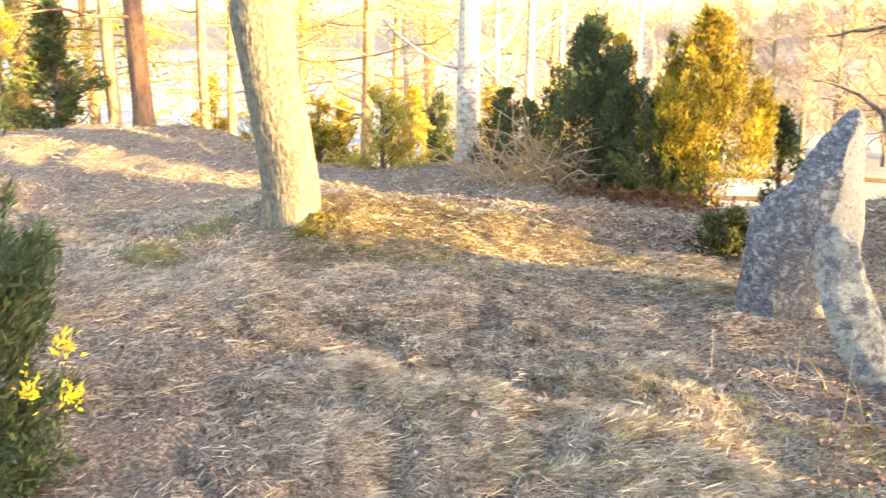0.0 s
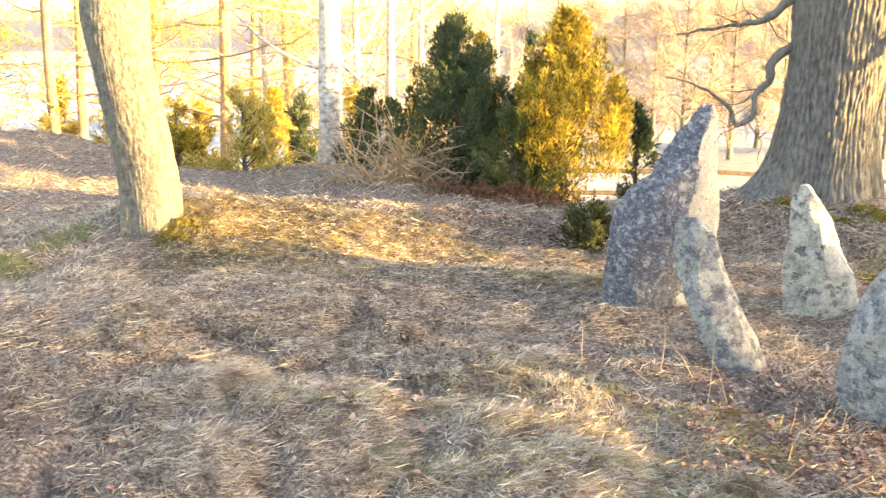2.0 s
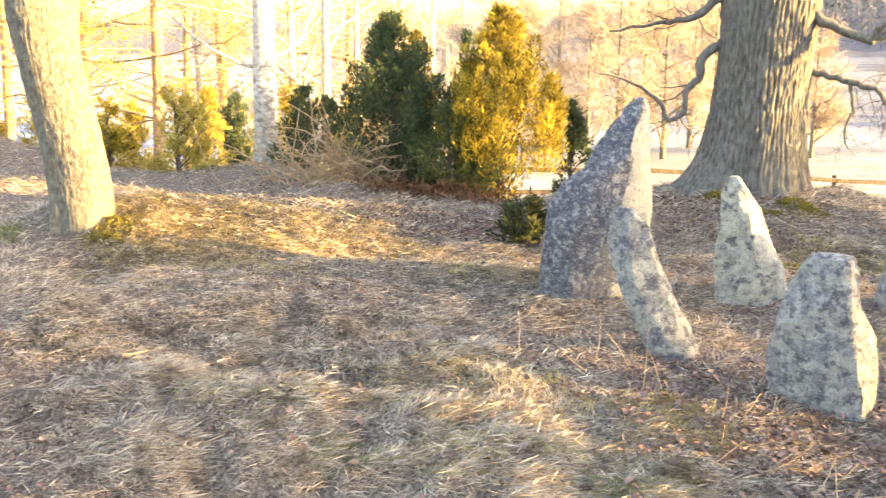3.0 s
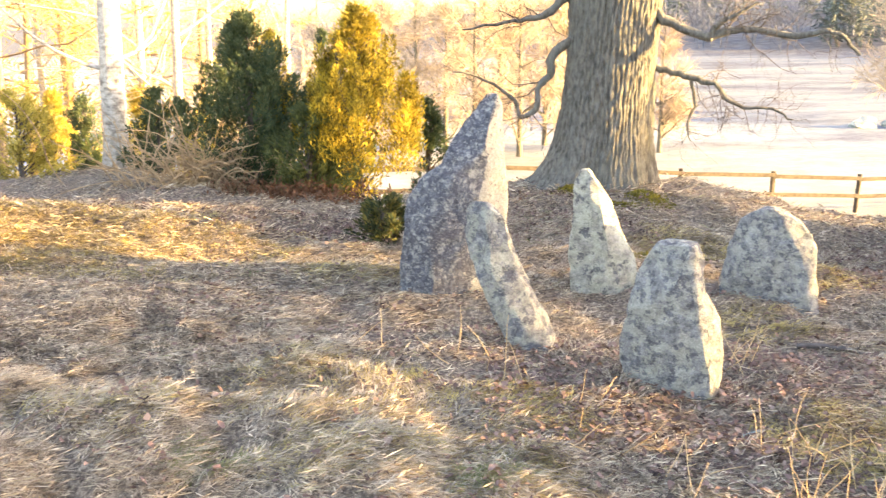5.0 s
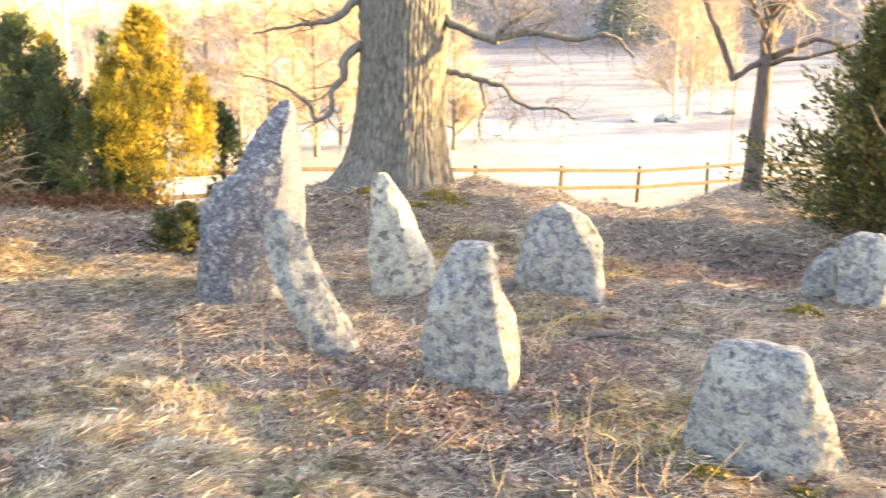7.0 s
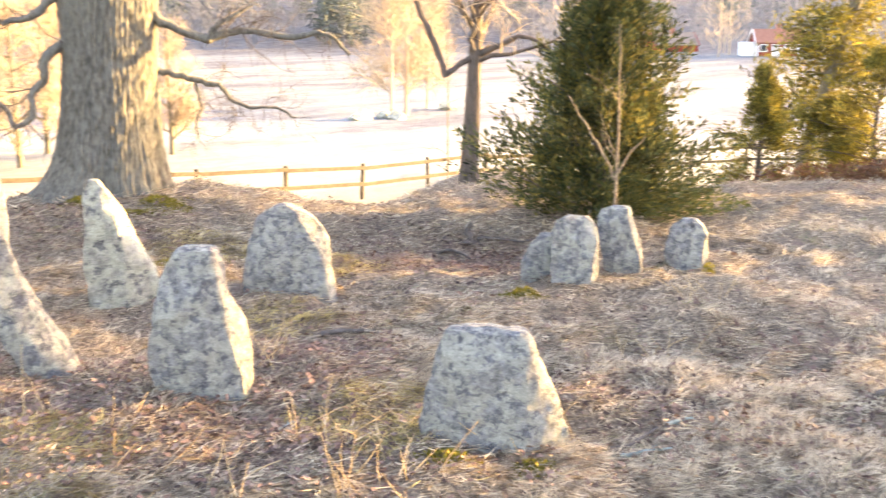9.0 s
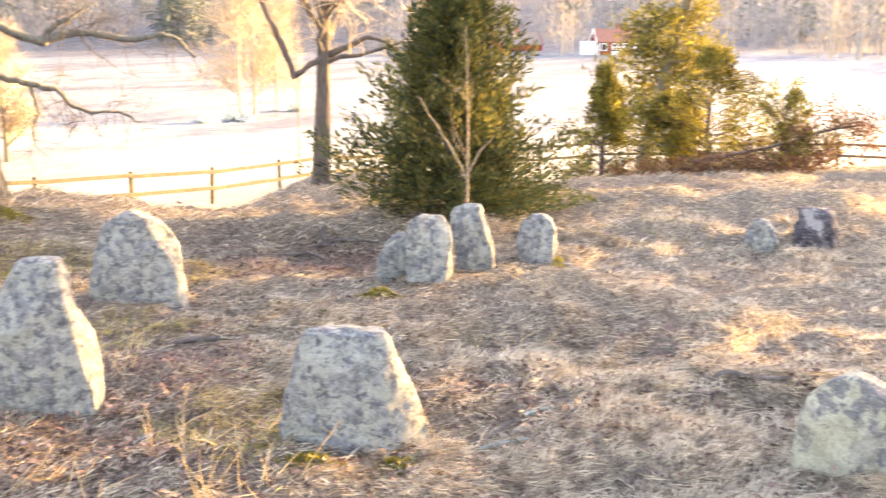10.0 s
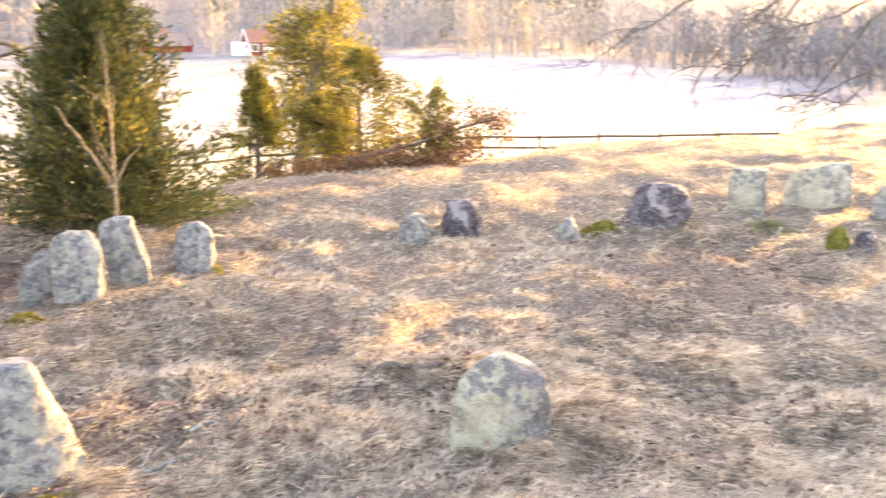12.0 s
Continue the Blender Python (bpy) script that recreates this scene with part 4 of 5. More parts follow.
pine(-7.8, 27.0, 13, 0.13, 30, "far slim pine against the bright field", PINE_SUNNY, BARK_PINE_SUNNY, first=0.08, sprays=66)
pine(-2.6, 28.0, 11, 0.12, 36, "far pine with golden low branches", PINE_SUNNY, BARK_PINE_SUNNY, first=0.05, sprays=66)
pine(6.0, 27.0, 10, 0.12, 37, "far golden pine behind bare birches", PINE_SUNNY, BARK_PINE_SUNNY, first=0.05, sprays=66)
pine(9.0, 30.0, 10, 0.12, 38, "far golden pine behind junipers", PINE_SUNNY, BARK_PINE_SUNNY, first=0.05, sprays=66)
pine(-19.2, 23.0, 10, 0.12, 39, "golden pine with low boughs in the sun", PINE_SUNNY, BARK_PINE_SUNNY, first=0.05, sprays=75)
bare_tree("birch_tree", 1.42, 12.9, 11, 0.15, 31, "stout pale birch glowing in the sun", BARK_PALE, first=0.09, count=14, reach=0.22, sides=24, flare=0.3, spread=1.0, thin=0.2)
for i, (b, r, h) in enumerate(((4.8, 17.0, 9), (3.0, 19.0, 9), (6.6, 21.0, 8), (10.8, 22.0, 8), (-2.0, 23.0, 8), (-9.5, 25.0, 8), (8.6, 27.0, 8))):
    bare_tree("birch_tree", b, r, h, 0.085, 330 + i, "leafless birch with fine twigs in golden light", BARK_PALE, first=0.07, count=18, reach=0.3, orders=1, spread=0.9, min_r=0.006, twig=SUNLIT_TWIG, haze=1500, haze_size=(0.34, 0.0045))

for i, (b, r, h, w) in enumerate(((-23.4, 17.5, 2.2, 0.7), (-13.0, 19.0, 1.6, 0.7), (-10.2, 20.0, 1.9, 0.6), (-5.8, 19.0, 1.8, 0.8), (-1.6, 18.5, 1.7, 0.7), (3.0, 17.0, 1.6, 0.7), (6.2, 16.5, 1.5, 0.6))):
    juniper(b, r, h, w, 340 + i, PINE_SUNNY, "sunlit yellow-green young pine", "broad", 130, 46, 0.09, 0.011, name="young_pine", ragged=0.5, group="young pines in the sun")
juniper(-20.9, 16.2, 2.0, 0.66, 360, JUNIPER, "dark young pine with drooping branches", "broad", 170, 50, 0.10, 0.013, name="young_pine", ragged=0.5, steep=0.1, group="young pines in the sun")

# junipers along the brink
juniper(-3.4, 12.7, 1.0, 0.66, 41, PINE_SUNNY, "low spreading juniper bush in the sun", "bush", 110, 45, ragged=0.6)
juniper(-0.1, 14.2, 1.0, 0.32, 42, JUNIPER_DARK, "small dark juniper bush by the birch", "column", 90, 50)
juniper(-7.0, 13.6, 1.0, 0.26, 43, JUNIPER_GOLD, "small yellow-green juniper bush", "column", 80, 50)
juniper(3.5, 12.5, 1.0, 0.42, 44, JUNIPER_DARK, "dark juniper bush beside a birch", "bush", 110, 50)
juniper(8.5, 11.0, 1.92, 0.78, 45, JUNIPER_DARK, "dense dark green juniper with rounded outline", "egg", 330, 66, 0.055, 0.0066, ragged=0.34, steep=1.0, leaders=26, leader=0.42)
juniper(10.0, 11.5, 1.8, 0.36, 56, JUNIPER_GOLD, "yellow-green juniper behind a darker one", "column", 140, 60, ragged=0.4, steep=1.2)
juniper(12.7, 11.9, 1.95, 0.20, 46, JUNIPER_DARK, "slim dark spire-shaped young spruce", "cone", 90, 50, name="spruce_sapling", steep=0.3)
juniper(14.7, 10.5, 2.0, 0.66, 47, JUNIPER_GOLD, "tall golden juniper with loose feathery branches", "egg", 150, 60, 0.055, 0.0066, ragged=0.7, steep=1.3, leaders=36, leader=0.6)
juniper(13.2, 11.0, 1.35, 0.42, 58, JUNIPER, "bushy green juniper in a thicket", "column", 120, 56, leaders=12, leader=0.4)
juniper(11.7, 10.3, 0.9, 0.50, 48, JUNIPER, "low bushy juniper between taller ones", "bush", 150, 60)
juniper(18.7, 11.3, 1.2, 0.26, 49, JUNIPER_DARK, "thin open juniper by the fence", "cone", 70, 40, steep=0.5)
juniper(16.1, 7.25, 0.36, 0.25, 50, JUNIPER_MID, "small dark juniper seedling beside the tall stone", "bush", 40, 32, ragged=0.6, length=0.06, width=0.009)
near_juniper = juniper(-26.2, 3.9, 1.42, 0.40, 51, JUNIPER_DARK, "juniper bush with bright yellow shoots", "column", 210, 90, length=0.05, width=0.0065, ragged=0.4)
y_rng = np.random.default_rng(52)
for y_x, y_y, y_z in ((0.17, -0.3, 0.40), (0.31, -0.2, 0.52), (0.31, -0.22, 0.33), (0.02, -0.33, 0.95)):
    y_c = np.array((y_x, y_y, y_z)) + y_rng.normal(0, 1, (60, 3)) * (0.018, 0.02, 0.032)
    tagged(part("shoot", fast_mesh("shoot", *spray_arrays(y_rng, y_c, y_rng.normal(0, 1, (60, 3)) + (0.3, 0, 0.8), 0.03, 0.006)), YELLOW, near_juniper, "bright yellow shoot"), kind="stuff")
juniper(55.7, 8.75, 2.6, 1.22, 52, JUNIPER_MID, "large broad juniper with dense green branches", "taper", 640, 64, 0.07, 0.008, ragged=0.42, steep=0.7)
juniper(64.2, 12.4, 1.42, 0.9, 53, JUNIPER_OLIVE, "young golden conifer with open branches", "taper", 260, 45, steep=0.3, ragged=0.6, base=0.0, name="spruce_sapling")
juniper(68.2, 14.5, 1.3, 0.8, 57, JUNIPER_OLIVE, "low golden conifer beside a leaning pine", "bush", 130, 55, steep=0.5, ragged=0.4, name="spruce_sapling")
pine(66.3, 15.0, 6.2, 0.085, 54, "leaning pine with grey stem and golden layered boughs", JUNIPER_OLIVE, BARK_ASH, first=0.12, crown=0.12, count=90, low_limbs=3, lean=(0.22, 0), length=0.12, width=0.012, sprays=110)
juniper(70.0, 14.0, 1.7, 1.15, 59, JUNIPER_OLIVE, "bushy green pine beside a taller one", "egg", 300, 50, ragged=0.5, steep=0.3, name="pine_tree", group="pines behind the grave field")
juniper(73.8, 13.2, 1.2, 0.8, 55, JUNIPER_OLIVE, "low bushy conifer over a fallen branch", "bush", 110, 50, ragged=0.5, name="pine_tree", group="pines behind the grave field")


# ---- a bramble of bare arching stems ----
def bare_shrub(b, r, width, height, seed, count, label):
    rng = np.random.default_rng(seed)
    e = thing("bare_shrub", b, r, label, "shrub")
    stems, out = [], [[]]
    for _ in range(count):
        a = rng.random() * 2 * math.pi
        p = bend_path(rng, (rng.normal(0, width * 0.35), rng.normal(0, 0.2), -0.02), (math.cos(a), math.sin(a) * 0.6, 1.5), height * rng.uniform(0.9, 1.9), 9, 0.14, -0.11)
        stems.append((p, np.linspace(0.009, 0.004, len(p))))
        sprout(rng, p, 0.008, 4, 0.3, 0, out, 0.2, 0.9, -0.04, 0.3)
    for path in stems:
        part("stem", tubes("stem", [path], 5), STRAW_BARK, e)
    tagged(part("twig_spray", tubes("twig_spray", out[0], 3), STRAW_BARK, e), kind="stuff")
    return e


bare_shrub(5.9, 10.8, 0.95, 0.68, 61, 150, "tangle of bare arching straw-coloured stems")
bare_shrub(7.6, 11.0, 0.6, 0.42, 62, 50, "tangle of bare brown stems under a juniper")

# dark trunk by the fence, saplings, and bare trees in the field beyond
bare_tree("alder_tree", 48.2, 11.0, 3.4, 0.10, 71, "dark-stemmed leafless tree beside the fence", BARK_DARK, first=0.40, count=15, reach=0.42, sides=64, lean=(0.045, 0), ridges=18, ridge=0.010, flare=0.25, twig=SUNLIT_TWIG, spread=1.0, wander=0.26,
          extra=[crooked([(0.09, 0, 1.44), (0.0, -0.05, 1.42), (-0.16, -0.1, 1.30), (-0.24, -0.1, 1.24)], 0.028, 0.032, 8),
                 crooked([(-0.24, -0.1, 1.22), (-0.32, -0.1, 1.45), (-0.44, -0.1, 1.72), (-0.56, -0.1, 2.0), (-0.7, 0, 2.7)], 0.036, 0.034, 9),
                 crooked([(0.09, 0, 1.45), (0.32, -0.1, 1.55), (0.52, -0.15, 1.66), (0.72, -0.2, 1.60), (0.90, -0.2, 1.46), (1.15, -0.2, 1.44)], 0.035, 0.010, 10),
                 crooked([(0.08, 0, 1.40), (0.0, -0.1, 1.62), (0.1, -0.15, 1.8), (-0.05, -0.2, 2.1)], 0.035, 0.02, 11)])
bare_tree("birch_sapling", 56.6, 7.65, 1.75, 0.017, 72, "thin pale birch sapling forking in two", BARK_SAPLING, first=0.42, count=6, reach=0.3, sides=10, ridge=0.0, orders=1, flare=0.2, twig=BARK_SAPLING,
          extra=[crooked([(0, 0, 0.60), (-0.09, 0, 0.78), (-0.22, 0, 0.98), (-0.36, 0, 1.22)], 0.013, 0.005, 9), crooked([(0, 0, 0.62), (0.09, 0, 0.82), (0.21, 0, 0.93)], 0.012, 0.004, 10)])
bare_tree("birch_sapling", 47.0, 17.5, 3.2, 0.018, 73, "thin bare birch sapling by the fence", BARK_SAPLING, first=0.25, count=10, reach=0.25, sides=8, ridge=0.0, orders=1, twig=BARK_PALE)
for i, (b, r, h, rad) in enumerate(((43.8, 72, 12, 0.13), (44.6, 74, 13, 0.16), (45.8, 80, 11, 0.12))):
    bare_tree("birch_tree", b, r, h, rad, 80 + i, "tall bare birch standing by rocks in the field", SUNLIT_TWIG, first=0.12, count=24, reach=0.26, orders=1, spread=0.8, twig=SUNLIT_TWIG, min_r=0.00022 * r, haze=3600, haze_size=(0.9, 0.016))
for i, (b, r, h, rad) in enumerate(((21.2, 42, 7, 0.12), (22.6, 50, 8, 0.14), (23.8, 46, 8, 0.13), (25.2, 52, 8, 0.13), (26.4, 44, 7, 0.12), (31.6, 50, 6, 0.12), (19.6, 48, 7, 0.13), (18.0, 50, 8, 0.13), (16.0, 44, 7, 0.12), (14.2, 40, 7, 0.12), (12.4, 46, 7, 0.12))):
    bare_tree("birch_tree", b, r, h, rad, 90 + i, "leafless tree glowing orange in the low sun", BARK_ASH, first=0.06, count=24, reach=0.3, orders=1, spread=0.8, twig=SUNLIT_TWIG, min_r=0.0002 * r, haze=3000, haze_size=(0.7, 0.011))


def overhanging_oak(b, r):
    """A bare oak beside the view; its long drooping limbs hang over the turf."""
    x, y = polar(b, r)
    home = pose(x, y, level(x, y) - 0.05, 0, 0, -b).inverted()

    def hang(points, r0, r1, seed):
        return crooked([home @ Vector((*polar(pb, pr), pz)) for pb, pr, pz in points], r0, r1, seed)
    limbs = [hang([(110, 11.8, 3.0), (106, 9.6, 2.9), (101.0, 8.2, 2.2), (97.5, 8.0, 1.73), (96.4, 8.0, 1.51), (95.0, 8.0, 1.20), (93.6, 8.0, 1.03)], 0.03, 0.004, 1),
             hang([(106, 9.6, 2.9), (99.0, 8.3, 2.45), (94.8, 8.0, 2.1), (92.6, 8.0, 1.84), (91.0, 8.0, 1.62), (88.9, 8.0, 1.31), (88.6, 8.0, 1.13)], 0.018, 0.003, 2),
             hang([(99.0, 8.3, 2.45), (92.5, 8.0, 2.2), (88.2, 8.0, 1.84), (86.9, 8.0, 1.71), (84.5, 8.0, 1.53), (82.8, 8.0, 1.34)], 0.013, 0.003, 3),
             hang([(99.0, 8.3, 2.45), (95.5, 8.1, 2.05), (93.6, 8.0, 1.83), (92.2, 8.0, 1.53), (90.8, 8.0, 1.29)], 0.013, 0.003, 4),
             hang([(101.0, 8.2, 2.2), (99.5, 8.0, 1.6), (97.8, 8.0, 1.37), (96.0, 8.0, 1.23), (93.9, 8.0, 1.04)], 0.012, 0.003, 5),
             hang([(99.0, 8.3, 2.3), (97.5, 8.0, 1.86), (95.2, 8.0, 1.69), (91.0, 8.0, 1.56)], 0.010, 0.003, 6)]
    e = bare_tree("oak_tree", b, r, 9, 0.28, 99, "bare oak whose drooping twigs reach over the turf", BARK_OAK, first=0.4, count=12, reach=0.4, orders=2, sides=32, extra=limbs)
    rng = np.random.default_rng(98)
    out = [[], []]
    for p, rad in limbs:
        sprout(rng, p[8:], 0.010, 9, 0.5, 1, out, 0.22, 0.8, -0.07, 0.1, 0.6)
    for name, paths in (("branch", out[0]), ("twig_spray", out[1])):
        tagged(part(name, tubes(name, [(p, np.maximum(q, 0.0022)) for p, q in paths], 4), BARK_DARK, e), kind="stuff")


overhanging_oak(108.0, 12.0)


# ---- unseen pines, added sunwards: their crowns shade most of the grave field and leave gaps ----
def shade_pine(across, along, boughs, seed, loose=(), label="unseen tall dark pine added to shade the grave field"):
    """An unseen pine added on the sun's side to cast shade, placed by metres across and along the sun's bearing; boughs
    are offset, height, half width, half height and thickness; loose tufts fill a stretch of offsets and heights.
    """
    rng = np.random.default_rng(seed)
    boughs = list(boughs)
    for u0, u1, h0, h1, count in loose:
        boughs += [(rng.uniform(u0, u1), rng.uniform(h0, h1), rng.uniform(0.10, 0.28), rng.uniform(0.06, 0.13), 1.8) for _ in range(count)]
    s, c = math.sin(radians(SUN_B)), math.cos(radians(SUN_B))
    x, y = along * s + across * c, along * c - across * s
    e = thing("pine_tree", math.degrees(math.atan2(x, y)), math.hypot(x, y), label, "tree", "pines towards the sun", sink=0.05, turn=-SUN_B)
    rise = (along - 28) * math.tan(radians(SUN_E)) - level(x, y)
    top = max(h + hh for _, h, _, hh, _ in boughs) + rise
    stem = bend_path(rng, (0, 0, 0), (0, 0, 1), top, 10, 0.015)
    part("trunk", tubes("trunk", [(stem, np.linspace(0.13, 0.02, len(stem)))], 12), BARK_PINE, e)
    pos, way = [], []
    for du, h, hw, hh, thick in boughs:
        z = h + rise
        foot = np.array((0, 0, max(0.5, z - 0.3 * hw)))
        part("limb", tubes("limb", [(np.array([foot, (du * 0.5, 0, z - 0.1), (du, 0, z)]), np.array([0.03, 0.022, 0.01]))], 6), BARK_PINE, e)
        u, v = rng.uniform(-1, 1, (2, int(thick * 4 * hw * hh / 0.008)))
        inside = u ** 4 + v ** 4 < 1
        u, v = u[inside], v[inside]
        k = len(u)
        pos.append(np.stack([du + u * hw, rng.normal(0, 0.6, k), z + v * hh], -1))
        way.append(rng.normal(0, 1, (k, 3)) + (0, 0, 0.3))
    part("crown", fast_mesh("crown", *spray_arrays(rng, np.concatenate(pos), np.concatenate(way), 0.24, 0.045)), JUNIPER_DARK, e)
    return e


shade_pine(-5.2, 28, ((-0.26, 4.98, 0.42, 1.22, 2.8), (0.3, 5.0, 0.32, 1.05, 2.6), (1.2, 5.12, 0.75, 0.68, 2.6), (1.75, 4.75, 0.28, 0.42, 2.4), (0.25, 6.4, 0.6, 0.8, 1.6)), 121, ((-0.9, 1.9, 2.9, 3.85, 26), (0.75, 1.7, 3.8, 4.1, 6)))
shade_pine(-2.7, 28, ((0.02, 3.75, 0.42, 0.95, 2.6), (0.12, 5.0, 0.62, 0.9, 2.4), (0.0, 6.3, 0.9, 0.8, 1.6), (-0.55, 3.5, 0.22, 0.28, 1.6)), 122, ((0.4, 0.75, 3.0, 4.2, 9), (-0.7, 0.5, 2.4, 3.0, 8)))
shade_pine(-1.1, 28, ((0.1, 3.6, 0.85, 1.0, 2.4), (-0.1, 5.1, 0.95, 1.0, 2.2), (0.0, 6.6, 1.0, 0.9, 1.6), (0.1, 2.4, 0.8, 0.5, 1.2)), 123)
shade_pine(0.9, 30, ((0.0, 3.4, 1.15, 1.3, 2.2), (0.0, 5.3, 1.15, 1.2, 2.0), (0.0, 2.0, 1.0, 0.6, 1.2)), 124)
shade_pine(-6.9, 38, ((-0.32, 5.36, 0.72, 0.32, 2.4), (0.0, 3.95, 0.8, 0.35, 2.2)), 125, ((-1.0, 0.9, 2.5, 3.6, 22),))
shade_pine(-8.7, 40, ((0.0, 4.36, 1.05, 0.34, 2.2), (-0.9, 4.4, 0.7, 0.3, 1.6)), 126, ((-1.3, 0.9, 2.6, 4.0, 22),))
# more unseen pines added to keep the sun off the turf
for i, (b, r, h, w) in enumerate(((117, 27, 10, 2.2), (123, 25, 9, 2.4), (130, 28, 10, 3.0), (138, 26, 10, 3.2), (147, 27, 10, 3.2))):
    juniper(b, r, h, w, 127 + i, JUNIPER_DARK, "unseen tall dark pine added to shade the grave field", "column", 190, 34, 0.31, 0.06, name="pine_tree", steep=0.05, base=0.3, ragged=0.35, group="pines towards the sun")


# ---- fence ----
def fence_run(points, spacing):
    """Posts and two rails along a line of bearings and ranges."""
    line = np.array([polar(b, r) for b, r in points])
    seg = np.linalg.norm(np.diff(line, axis=0), axis=1)
    s = np.concatenate([[0], np.cumsum(seg)])
    at = np.arange(0, s[-1], spacing)
    xs, ys = np.interp(at, s, line[:, 0]), np.interp(at, s, line[:, 1])
    e = tagged(new("fence"), "weathered two-rail wooden field fence", "fence")
    rng = np.random.default_rng(3)
    tops = []
    bm = bmesh.new()
    box_bm(bm, 0.10, 0.10, 1.40, Matrix.Translation((0, 0, 0.325)), 0.012)
    post_me = bpy.data.meshes.new("post")
    bm.to_mesh(post_me)
    bm.free()
    for x, y in zip(xs, ys):
        z = level(x, y)
        p = part("post", post_me, FENCE_WOOD, e)
        p.matrix_basis = pose(x, y, z, rng.normal(0, 1.5), rng.normal(0, 1.5), rng.uniform(0, 90))
        tops.append(Vector((x, y, z)))
    for a, b in zip(tops, tops[1:]):
        for h in (0.90, 0.42):
            p, q = a + Vector((0, 0, h + rng.normal(0, 0.02))), b + Vector((0, 0, h + rng.normal(0, 0.02)))
            d = q - p
            bm = bmesh.new()
            m = Matrix.Translation((p + q) / 2) @ d.to_track_quat("X", "Z").to_matrix().to_4x4()
            box_bm(bm, d.length + 0.1, 0.05, 0.10, m @ Matrix.Translation((0, -0.07, 0)), 0.01)
            part("rail", bm, FENCE_WOOD, e)
    return e


fence_run([(0.4, 21.5), (16.9, 22.5), (42.1, 29), (49.1, 32.9), (56, 38.5), (64, 43), (73, 46), (82.4, 47), (86, 47.5), (95, 50), (101, 52)], 2.75)


# ---- farm across the field ----
def house(b, r, length, depth, wall_h, roof_h, turn, wall_mat, roof_mat, label, porch=True):
    e = thing("house", b, r, label, "house", turn=-b + turn, sink=0.2)
    bm = bmesh.new()
    box_bm(bm, length, depth, wall_h, Matrix.Translation((0, 0, wall_h / 2)))
    for s in (-1, 1):
        v = [bm.verts.new((s * length / 2, y, z)) for y, z in ((-depth / 2, wall_h), (depth / 2, wall_h), (0, wall_h + roof_h))]
        bm.faces.new(v)
    part("wall", bm, wall_mat, e)
    bm = bmesh.new()
    slope = math.atan2(roof_h, depth / 2)
    run = math.hypot(roof_h, depth / 2) + 0.4
    for s in (-1, 1):
        m = Matrix.Translation((0, s * (depth / 4 + 0.1), wall_h + roof_h / 2 - 0.02)) @ Matrix.Rotation(-s * slope, 4, "X")
        box_bm(bm, length + 0.8, run, 0.18, m)
    roof = part("roof", bm, roof_mat, e)
    bm = bmesh.new()
    box_bm(bm, 0.8, 0.8, 1.5, Matrix.Translation((0, 0, wall_h + roof_h + 0.3)))
    part("chimney", bm, BRICK, roof)
    for i in range(4 if porch else 0):
        x = -length / 2 + length * (i + 0.5) / 4
        w = part("window", box_bm(bmesh.new(), 1.3, 0.1, 1.4, Matrix.Translation((x, -depth / 2 - 0.06, wall_h * 0.6))), WHITE_PAINT, e)
        part("pane", box_bm(bmesh.new(), 1.0, 0.06, 1.1, Matrix.Translation((x, -depth / 2 - 0.1, wall_h * 0.6))), GLASS, w)
    for sx in (-1, 1):
        part("corner_board", box_bm(bmesh.new(), 0.3, 0.3, wall_h, Matrix.Translation((sx * length / 2, -depth / 2, wall_h / 2))), WHITE_PAINT if porch else wall_mat, e)
    for z in (0.05,):
        for sx in (-1, 1):
            m = Matrix.Translation((sx * (length / 2 + 0.42), 0, 0))
            bm = bmesh.new()
            for s in (-1, 1):
                box_bm(bm, 0.12, run, 0.3, m @ Matrix.Translation((0, s * (depth / 4 + 0.1), wall_h + roof_h / 2)) @ Matrix.Rotation(-s * slope, 4, "X"))
            part("barge_board", bm, WHITE_PAINT if porch else wall_mat, e)
    if porch:
        part("porch", box_bm(bmesh.new(), length * 0.55, 2.4, 1.7, Matrix.Translation((length * 0.08, -depth / 2 - 1.2, 0.85)), 0.05), WHITE_PAINT, e, "white railed porch")
        part("porch_door", box_bm(bmesh.new(), 2.6, 0.2, 1.2, Matrix.Translation((length * 0.1, -depth / 2 - 2.45, 0.7))), RED_PAINT, e)
        part("annex", box_bm(bmesh.new(), 2.6, 3.0, 2.6, Matrix.Translation((-length / 2 - 1.3, -0.5, 1.3)), 0.05), WHITE_PAINT, e)
    return e


house(64.7, 200, 8.6, 6, 2.6, 2.2, 14, RED_PAINT, ROOF_TILE, "red timber farmhouse with white trim and tiled roof")
house(59.2, 215, 8.5, 6.5, 1.5, 2.3, 20, RED_PAINT, ROOF_GREY, "brown-roofed farm outbuilding behind trees", porch=False)


def field_rock(b, r, size, seed, label):
    bm = bmesh.new()
    bmesh.ops.create_icosphere(bm, subdivisions=4, radius=1)
    for v in bm.verts:
        v.co += noise.noise_vector(v.co * 1.3 + Vector((seed, 0, 0))) * 0.45 + noise.noise_vector(v.co * 4 + Vector((seed, 0, 0))) * 0.05
        v.co = Vector((v.co.x * size, v.co.y * size * 0.7, v.co.z * size * 0.55))
    x, y = polar(b, r)
    ob = part("boulder", bm, STONE_LIME)
    ob.matrix_basis = pose(x, y, level(x, y) + 0.1, 0, 0, 30 * seed)
    return tagged(ob, label, "rock", "rocks in the field")


